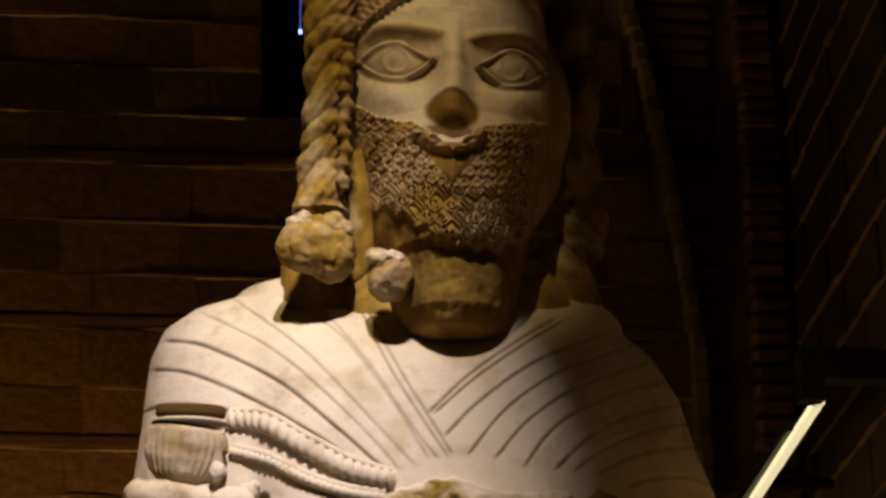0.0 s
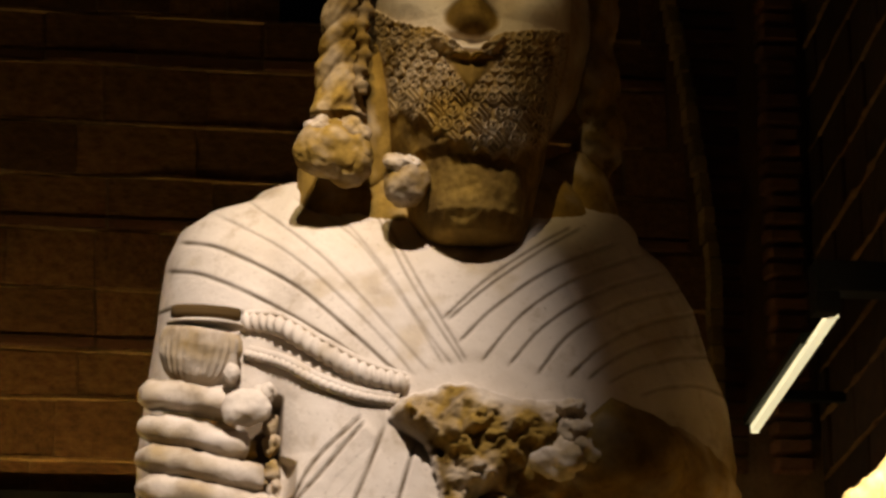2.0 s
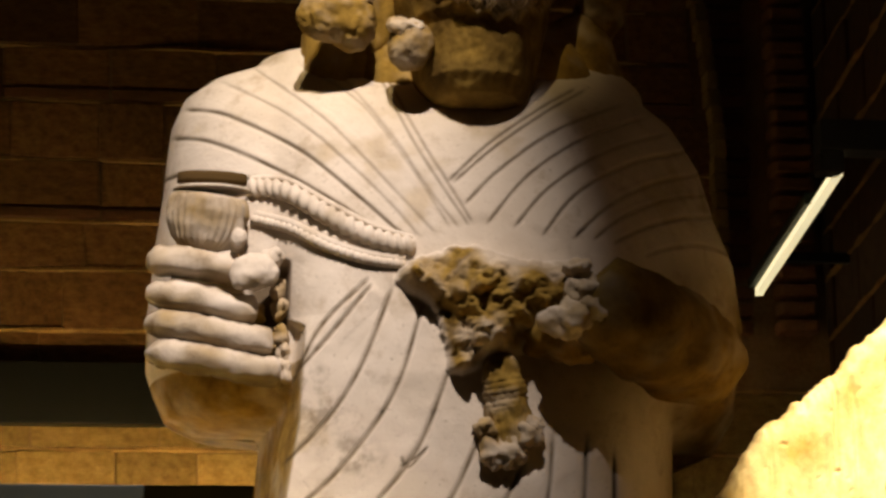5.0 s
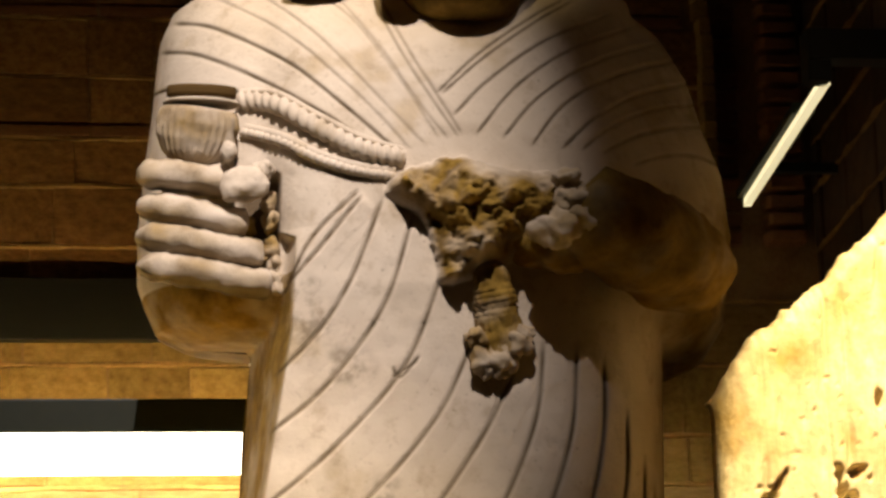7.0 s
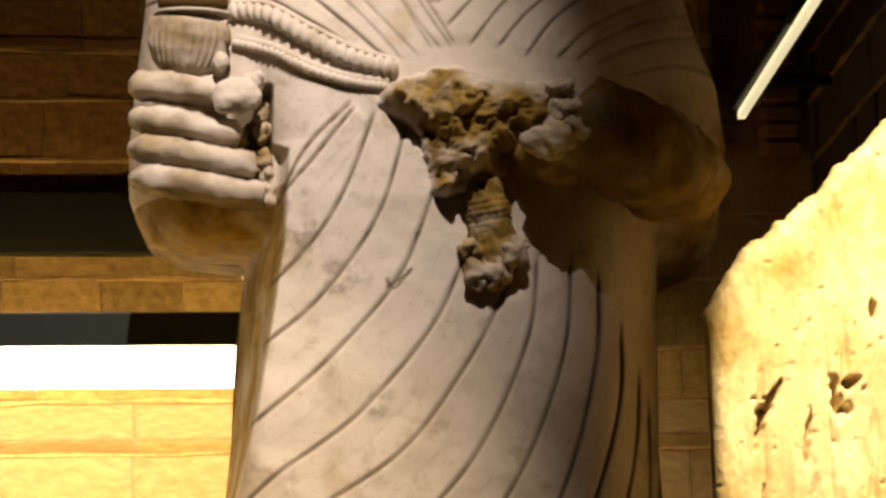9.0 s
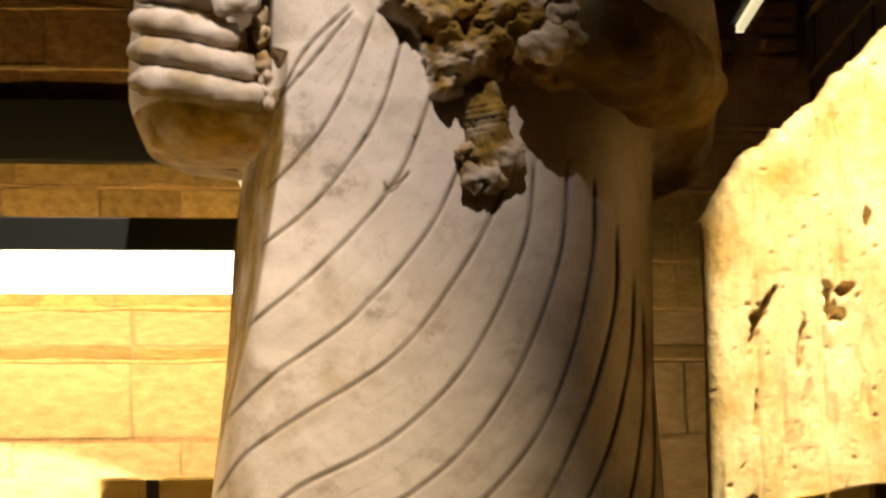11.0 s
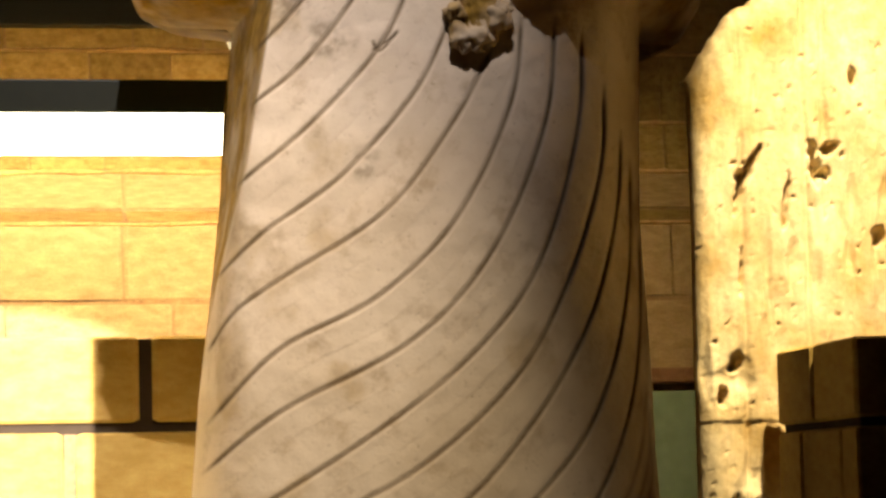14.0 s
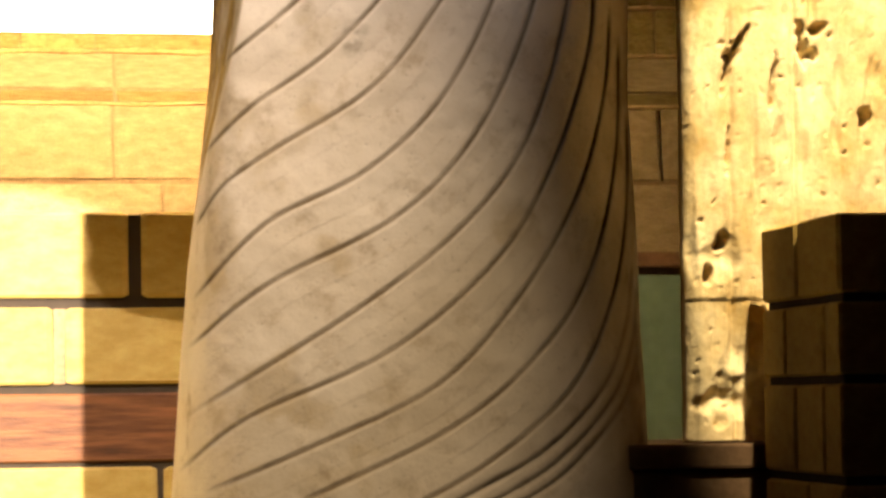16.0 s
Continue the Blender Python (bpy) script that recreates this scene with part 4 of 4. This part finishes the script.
for v in plate.verts:
    v.co = MASONRY_EYE + ahead * (0.30 + v.co.y) + across * v.co.x + lift * v.co.z
hold(part("shutter_plate", plate, M_DARK), t)
shell = box(-0.09, 0.10, -0.42, -0.06, -0.09, 0.09, 0.012)
for v in shell.verts:
    v.co = MASONRY_EYE + ahead * v.co.y + across * v.co.x + lift * v.co.z
hold(part("lamp_body", shell, M_DARK), t)
bracket = box(0.10, 0.115, -0.30, 0.32, -0.02, 0.02)
for v in bracket.verts:
    v.co = MASONRY_EYE + ahead * v.co.y + across * v.co.x + lift * v.co.z
hold(part("bracket", bracket, M_DARK), t)
hold(part("hanger", box(-1.04, -1.02, 0.96, 0.98, 3.05, 6.61), M_DARK), t)

# strip light fixed to the back wall on two arms
t = thing("strip_light", (0.0, 5.6, 2.26), "bright white strip light under a dark green-grey housing", "wall light", "strip lights")
hold(part("diffuser", box(-2.2, 0.66, 5.600, 5.618, 2.262, 2.352, 0.006), M_TUBE_FRONT, None, "glowing white diffuser"), t)
# unseen tube added behind the diffuser: lights the wall, spares the statue
hold(part("tube", box(-2.19, 0.65, 5.622, 5.69, 2.270, 2.350, 0.006), M_TUBE, None, "bare tube facing the wall"), t)
hold(part("housing", box(-2.22, 0.68, 5.602, 5.86, 2.353, 2.429, 0.004), M_HOUSING), t)
# unseen slit added to light the wall above the housing
hold(part("added_uplight", box(-2.18, 0.64, 5.8605, 5.866, 2.385, 2.425), M_TUBE_UP, None, "added glowing slit on the back of the housing, unseen"), t)
hold(part("end_cap", box(0.661, 0.672, 5.596, 5.70, 2.258, 2.3515, 0.002), M_HOUSING), t)
for x in (-1.6, 0.5):
    hold(part("arm", box(x, x + 0.04, 5.85, WALL_Y + 0.01, 2.37, 2.41, 0.003), M_DARK), t)

# dark steel channel higher on the wall, with a small lit end
t = thing("cable_channel", (0.0, 6.2, 2.66), "matt black steel channel running along the wall", "channel")
hold(part("channel_body", box(-2.2, 0.144, 6.21, WALL_Y + 0.01, 2.668, 2.824, 0.004), M_DARK), t)
hold(part("end_plate", box(0.145, 0.153, 6.212, WALL_Y - 0.005, 2.64, 2.822, 0.002), M_DARK), t)
hold(part("end_lamp", bar((0.150, 6.205, 2.665), (0.176, 6.215, 2.602), 1, 0.0, 0.02, 0.02, 0.003), M_TUBE_SIDE, None, "small glowing lamp end"), t)

# strip light along the side wall
t = thing("strip_light", (1.36, 5.5, 3.0), "thin bright strip light along the side wall", "wall light", "strip lights")
hold(part("diffuser", bar((1.291, 4.975, 2.9995), (1.445, 6.16, 3.014), 1, 0.0, 0.014, 0.016, 0.003), M_TUBE_SIDE, None, "glowing white diffuser"), t)
hold(part("housing", bar((1.316, 5.27, 3.018), (1.427, 6.16, 3.032), 1, 0.0, 0.045, 0.020, 0.003), M_HOUSING), t)
hold(part("arm", box(1.43, 1.66, 5.90, 5.93, 3.040, 3.065, 0.003), M_DARK, None, "dark wall arm"), t)
hold(part("mount_box", box(1.250, 1.300, 4.93, 4.987, 2.997, 3.0415, 0.003), M_DARK, None, "black mounting box"), t)
hold(part("mount_beam", box(1.250, WALL_X + 0.01, 4.92, 4.988, 3.042, 3.107, 0.003), M_DARK, None, "black mounting beam"), t)

# unseen low strip light added on the floor before the masonry, for yellow uplight
t = thing("strip_light", (-0.77, 4.8, 0.0), "added yellow strip light standing low on the floor, out of view", "floor light", "strip lights")
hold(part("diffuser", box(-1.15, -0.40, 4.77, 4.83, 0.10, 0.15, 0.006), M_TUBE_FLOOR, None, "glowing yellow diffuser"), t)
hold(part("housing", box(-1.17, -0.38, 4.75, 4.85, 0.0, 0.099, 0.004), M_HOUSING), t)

# small blue pilot light in the high niche
t = thing("pilot_lamp", (0.335, 6.3, 4.36), "tiny blue pilot lamp hanging in a dark niche", "lamp")
hold(part("bulb", box(0.332, 0.340, 6.300, 6.308, 4.365, 4.376, 0.002), M_LED), t)
# cord glows to draw the blue streak of light above the bulb
hold(part("cord", box(0.3345, 0.3375, 6.3025, 6.3055, 4.377, NZ1 + 0.01), M_LED_STREAK, None, "faintly glowing blue cord for the streak of light"), t)


def block_meshes(mat, n, rough, bevel=0.05):
    """Unit blocks with worn edges, to be scaled."""
    out = []
    for k in range(n):
        bm = box(-0.5, 0.5, -0.5, 0.5, -0.5, 0.5)
        bmesh.ops.bevel(bm, geom=list(bm.edges), offset=bevel, segments=1, affect="EDGES")
        for v in bm.verts:
            v.co += noise.noise_vector(v.co * 3 + Vector((k * 5.0, 0, 0))) * rough
        me = bpy.data.meshes.new("block")
        bm.to_mesh(me)
        bm.free()
        me.materials.append(mat)
        out.append(me)
    return out


def piece(name, me, x0, x1, y0, y1, z0, z1, parent):
    ob = new(name, me)
    ob.parent = parent
    ob.matrix_parent_inverse = parent.matrix_basis.inverted()
    ob.location = ((x0 + x1) / 2, (y0 + y1) / 2, (z0 + z1) / 2)
    ob.scale = (x1 - x0, y1 - y0, z1 - z0)
    return ob


# ---- eroded slab on its plinth ----
def slab_mesh():
    top = [(0.975, 2.30), (0.995, 2.347), (1.055, 2.432), (1.102, 2.461), (1.186, 2.522), (1.236, 2.566), (1.246, 2.585), (1.30, 2.630), (1.364, 2.69), (1.49, 2.80)]
    xs, rows = np.linspace(0.972, 1.49, 150), 320
    bm = bmesh.new()
    holes = ((1.062, 2.060, 0.008, 0.030, 0.3), (1.082, 2.115, 0.011, 0.040, 0.5), (1.068, 2.10, 0.014, 0.014, 0.0), (1.155, 2.045, 0.006, 0.050, 0.15), (1.215, 2.125, 0.009, 0.045, -0.1), (1.245, 2.155, 0.018, 0.012, 0.6), (1.235, 2.105, 0.010, 0.012, 0.0),
             (1.045, 1.735, 0.014, 0.016, 0.2), (1.016, 1.668, 0.010, 0.018, 0.0), (1.06, 1.905, 0.004, 0.045, 0.05), (1.34, 1.98, 0.012, 0.02, 0.0), (1.30, 2.3, 0.008, 0.02, 0.0))
    hollows = ((1.040, 1.70, 0.045, 0.050, 0.018), (1.045, 1.425, 0.050, 0.055, 0.035), (1.11, 1.52, 0.035, 0.06, 0.012), (1.14, 1.80, 0.05, 0.09, 0.010))
    grid = []
    for j in range(rows):
        line = []
        for x in xs:
            zt = np.interp(x, *zip(*top)) + 0.010 * noise.noise(Vector((x * 45, 0.3, 0))) + 0.006 * noise.noise(Vector((x * 110, 1.3, 0)))
            z = 1.342 + (zt - 1.342) * j / (rows - 1)
            edge = min(1.0, (x - 0.972) / 0.035)
            round_x = 0.05 * (1 - math.sqrt(max(0.0, 1 - (1 - edge) ** 2)))
            round_z = 0.05 * (1 - math.sqrt(max(0.0, 1 - (1 - min(1.0, (zt - z) / 0.04)) ** 2)))
            y = 4.752 + round_x + round_z
            p = Vector((x * 14, 2.0, z * 3.0))
            y += 0.010 * noise.fractal(p, 0.9, 2.0, 4)
            y += 0.006 * max(0.0, noise.noise(Vector((x * 40, 5.0, z * 9.0))) - 0.25) * 4
            pit = noise.noise(Vector((x * 75, 8.0, z * 60)))
            y += 0.012 * max(0.0, pit - (0.50 if z > 1.85 else 0.46)) * 2.5
            y += 0.004 * (z < 1.62 + 0.008 * noise.noise(Vector((x * 30, 0, 4))))
            for gx, depth in ((1.065, 0.012), (1.198, 0.014), (1.40, 0.010)):
                d = x - gx - 0.006 * noise.noise(Vector((gx, 0, z * 9)))
                y += depth * math.exp(-((d / 0.005) ** 2)) * (0.6 + 0.6 * noise.noise(Vector((gx * 9, 2, z * 5))))
            for hx, hz, rx, rz, deep in hollows:
                d = math.hypot((x - hx) / rx, (z - hz) / rz) + 0.5 * noise.noise(Vector((x * 28, z * 28, 7)))
                y += deep * max(0.0, 1 - d)
            for hx, hz, rx, rz, lean in holes:
                d = math.hypot((x - hx - lean * (z - hz)) / rx, (z - hz) / rz) + 0.55 * noise.noise(Vector((x * 55, z * 55, 3)))
                if d < 1.2:
                    y += 0.05 * min(1.0, (1.2 - d) * 1.6)
            line.append(bm.verts.new((x, y, z)))
        grid.append(line)
    for j in range(rows - 1):
        for i in range(len(xs) - 1):
            bm.faces.new((grid[j][i], grid[j][i + 1], grid[j + 1][i + 1], grid[j + 1][i]))
    # sides, top and back
    rim = grid[0] + [grid[j][-1] for j in range(1, rows)] + grid[-1][-2::-1] + [grid[j][0] for j in range(rows - 2, 0, -1)]
    back = [bm.verts.new((v.co.x + 0.012, 4.82, v.co.z)) for v in rim]
    for i in range(len(rim)):
        k = (i + 1) % len(rim)
        bm.faces.new((rim[i], back[i], back[k], rim[k]))
    bm.faces.new(back)
    return bm


tagged(part("stone_slab", slab_mesh(), M_SLAB, None, "", True), "tall pale limestone slab with a ragged top and eroded holes", "stone slab")
t = thing("plinth", (1.1, 5.0, 0.0), "dark red-brown plinth carrying the eroded slab", "plinth")
hold(part("plinth_body", box(0.79, 1.49, 4.712, 5.29, 0.0, 1.288, 0.006), M_PLINTH), t)
hold(part("cap_stone", box(0.78, 1.495, 4.70, 5.30, 1.29, 1.338, 0.006), M_PLINTH), t)

# ---- masonry stacks ----
BLOCKS = block_meshes(M_BLOCK, 4, 0.012, 0.035)
WOODS = block_meshes(M_WOOD, 2, 0.006, 0.03)

left_stack = thing("masonry_stack", (-0.2, 5.6, 0.0), "pale squared stone masonry laced with a reddish timber beam", "masonry", "masonry stacks")
hold(part("core", box(-1.6, 0.36, 5.462, 5.90, 0.0, 1.838), M_GAP, None, "dark joint filling"), left_stack)
rng = random.Random(4)
for z0, z1, joints in ((1.655, 1.846, (-1.55, -1.22, -0.86, -0.50, -0.073, 0.30)), (1.468, 1.640, (-1.58, -1.3, -0.94, -0.60, -0.236, 0.16, 0.34)),
                       (1.10, 1.296, (-1.5, -1.15, -0.80, -0.42, -0.02, 0.33)), (0.90, 1.085, (-1.56, -1.2, -0.7, -0.25, 0.34))):
    for a, b in zip(joints, joints[1:]):
        g = 0.013 if a in (-0.236,) or b in (-0.236, -0.073) else 0.006
        h = 0.013 if a in (-0.236, -0.073) else 0.006
        piece("stone_block", rng.choice(BLOCKS), a + h, b - g, 5.448 + rng.uniform(-0.002, 0.002), 5.60, z0 + 0.003, z1 - 0.003, left_stack)
piece("timber_beam", WOODS[0], -1.6, 0.35, 5.452, 5.62, 1.304, 1.452, left_stack)
hold(part("mortar_joint", box(-0.2485, -0.2235, 5.453, 5.50, 1.472, 1.634), M_MORTAR, None, "pale mortar"), left_stack)

right_stack = thing("masonry_stack", (1.3, 4.4, 0.0), "squared tan stone blocks stacked before the slab, in shade", "masonry", "masonry stacks")
hold(part("core", box(1.112, 1.48, 4.215, 4.668, 0.0, 1.742), M_GAP, None, "dark joint filling"), right_stack)
for z0, z1, cuts in ((1.605, 1.752, (4.68, 4.45, 4.2)), (1.462, 1.596, (4.68, 4.53, 4.29, 4.2)), (1.285, 1.452, (4.68, 4.47, 4.30, 4.2)), (1.12, 1.275, (4.68, 4.40, 4.2)), (0.95, 1.11, (4.68, 4.5, 4.2))):
    for a, b in zip(cuts, cuts[1:]):
        piece("stone_block", rng.choice(BLOCKS), 1.10, 1.30 if b > 4.2 else 1.29, b + 0.0035, a - 0.0035, z0 + 0.003, z1 - 0.003, right_stack)
    piece("stone_block", rng.choice(BLOCKS), 1.295, 1.49, 4.202, 4.40, z0 + 0.003, z1 - 0.003, right_stack)

# ---- painted dado and ledge on the back wall ----
structure("dado_panel", box(0.5, CORNER_X - 0.012, WALL_Y - 0.03, WALL_Y + 0.02, 0.0, 1.742, 0.003), M_GREEN, "grey-green painted panel at the foot of the wall")
structure("ledge", box(0.5, CORNER_X - 0.012, WALL_Y - 0.045, WALL_Y + 0.02, 1.762, 1.80, 0.006), M_BRICK, "thin brown ledge over the painted panel")

# ---- wall stones ----
STONES = block_meshes(M_WALL, 6, 0.03, 0.022)
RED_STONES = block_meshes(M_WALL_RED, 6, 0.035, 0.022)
PALE_STONES = block_meshes(M_WALL_PALE, 6, 0.02, 0.018)
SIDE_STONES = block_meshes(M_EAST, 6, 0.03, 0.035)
BRICKS = block_meshes(M_BRICK, 4, 0.05, 0.09)
courses = [4.95, 4.80, 4.655, 4.51, 4.365, 4.225, 4.095, 3.955, 3.795, 3.65, 3.505, 3.35, 3.19, 3.065, 2.91, 2.775, 2.61, 2.43, 2.305, 2.175, 1.98, 1.79, 1.64]
THIN = (3.955, 3.505, 3.19, 2.775, 2.175)
rng = random.Random(11)
for z1, z0 in zip(courses, courses[1:]):
    x = -0.85 - rng.uniform(0, 0.2)
    thin = 0.032 if z0 in THIN else 0.0
    while x < CORNER_X - 0.02:
        w = rng.uniform(0.15, 0.33) if z1 > 2.4 else rng.uniform(0.26, 0.55)
        x1 = min(x + w, CORNER_X - 0.012)
        edge = 1.36 if z1 < 3.5 else 1.08 + 0.28 * math.sqrt(max(0.0, min(1.0, (4.6 - z1) / 1.1)))
        if z1 > 2.9:
            x1 = min(x1, edge)
        clash = z1 > NZ0 + 0.01 and x1 > NX0 and x < NX1
        if clash and x < NX0 - 0.05:
            x1 = NX0
            clash = False
        if x1 - x > 0.04 and not clash:
            out = 0.003 + rng.uniform(0, 0.012)
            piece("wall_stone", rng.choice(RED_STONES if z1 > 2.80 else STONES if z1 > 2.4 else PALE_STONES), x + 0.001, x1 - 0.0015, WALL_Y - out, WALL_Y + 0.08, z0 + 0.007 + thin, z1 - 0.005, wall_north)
            if thin:
                piece("thin_brick", rng.choice(BRICKS if z1 > 2.4 else STONES), x + 0.004, x1 - 0.004, WALL_Y - out - 0.006, WALL_Y + 0.05, z0 + 0.006, z0 + thin, wall_north)
        if z1 > 2.9 and x1 >= edge:
            break
        x = x1


def mortar_ribbon(seed, a, b, height, proud):
    """A rough bead of mortar squeezed out of a bed joint, from a to b, standing proud of the wall by the given way."""
    a, b, proud = Vector(a), Vector(b), Vector(proud)
    n = max(8, int((b - a).length / 0.012))
    verts, faces = [], []
    for i in range(n + 1):
        p = a.lerp(b, i / n)
        k = noise.noise(Vector((i * 0.11, seed * 3.7, 0)))
        fine = noise.noise(Vector((i * 0.55, seed * 1.3, 5)))
        h = height * (0.55 + 0.55 * k + 0.35 * fine)
        h = max(h, 0.002)
        drop = 0.006 * noise.noise(Vector((i * 0.06, seed, 9)))
        o = 0.5 + 0.5 * k + 0.3 * fine
        verts += [p + Vector((0, 0, drop - h * 0.7)), p + proud * max(0.2, o) + Vector((0, 0, drop - h * 0.35)), p + proud * max(0.15, o * 0.8) + Vector((0, 0, drop + h * 0.3)), p + Vector((0, 0, drop + h * 0.6))]
        if i:
            for j in range(3):
                q = 4 * (i - 1) + j
                faces.append((q, q + 4, q + 5, q + 1))
    return verts, faces


for n, z0 in enumerate(courses[2:20]):
    runs = [(-0.95, NX0 - 0.005), (NX1 + 0.005, 1.12)] if z0 > NZ0 + 0.02 else [(-0.95, 1.36 if 2.9 < z0 < 3.5 else 1.2 if z0 >= 3.5 else 1.62)]
    for a, b in runs:
        v, f = mortar_ribbon(n + a, (a, WALL_Y - 0.001, z0), (b, WALL_Y - 0.001, z0 + 0.004), 0.017, (0, -0.020, 0))
        obj_from("mortar_joint", v, f, M_LIME, wall_north)

# arch springer of thin bricks beside the corner, with a raised rim, and a brick strip
z = 2.92
while z < 4.6:
    edge = 1.365 if z < 3.45 else 1.115 + 0.25 * math.sqrt(max(0.0, min(1.0, (4.6 - z) / 1.15)))
    out = 0.020 + rng.uniform(0, 0.012)
    piece("thin_brick", rng.choice(BRICKS), edge + 0.03, 1.455 + rng.uniform(0, 0.01), WALL_Y - out, WALL_Y + 0.05, z + 0.005, z + 0.041, wall_north)
    piece("rim_brick", rng.choice(STONES), edge - 0.006 + rng.uniform(-0.004, 0.004), edge + 0.026, WALL_Y - out - 0.035, WALL_Y + 0.05, z + 0.003, z + 0.045, wall_north)
    piece("thin_brick", rng.choice(BRICKS), 1.515 + rng.uniform(0, 0.006), 1.618 + rng.uniform(-0.006, 0.006), WALL_Y - out - 0.045, WALL_Y + 0.05, z + 0.006, z + 0.039, wall_north)
    z += 0.047
# stones of the side wall, which runs out a little from the corner
LEAN = (CORNER_X - WALL_X) / (WALL_Y - 4.86)
for n, (z1, z0) in enumerate(zip(courses, courses[1:])):
    y = 4.88 + rng.uniform(0, 0.1)
    while y < WALL_Y - 0.05:
        y1 = min(y + rng.uniform(0.18, 0.36), WALL_Y - 0.045)
        out = 0.003 + rng.uniform(0, 0.010)
        if y1 - y > 0.04:
            wx = WALL_X + ((y + y1) / 2 - 4.86) * LEAN
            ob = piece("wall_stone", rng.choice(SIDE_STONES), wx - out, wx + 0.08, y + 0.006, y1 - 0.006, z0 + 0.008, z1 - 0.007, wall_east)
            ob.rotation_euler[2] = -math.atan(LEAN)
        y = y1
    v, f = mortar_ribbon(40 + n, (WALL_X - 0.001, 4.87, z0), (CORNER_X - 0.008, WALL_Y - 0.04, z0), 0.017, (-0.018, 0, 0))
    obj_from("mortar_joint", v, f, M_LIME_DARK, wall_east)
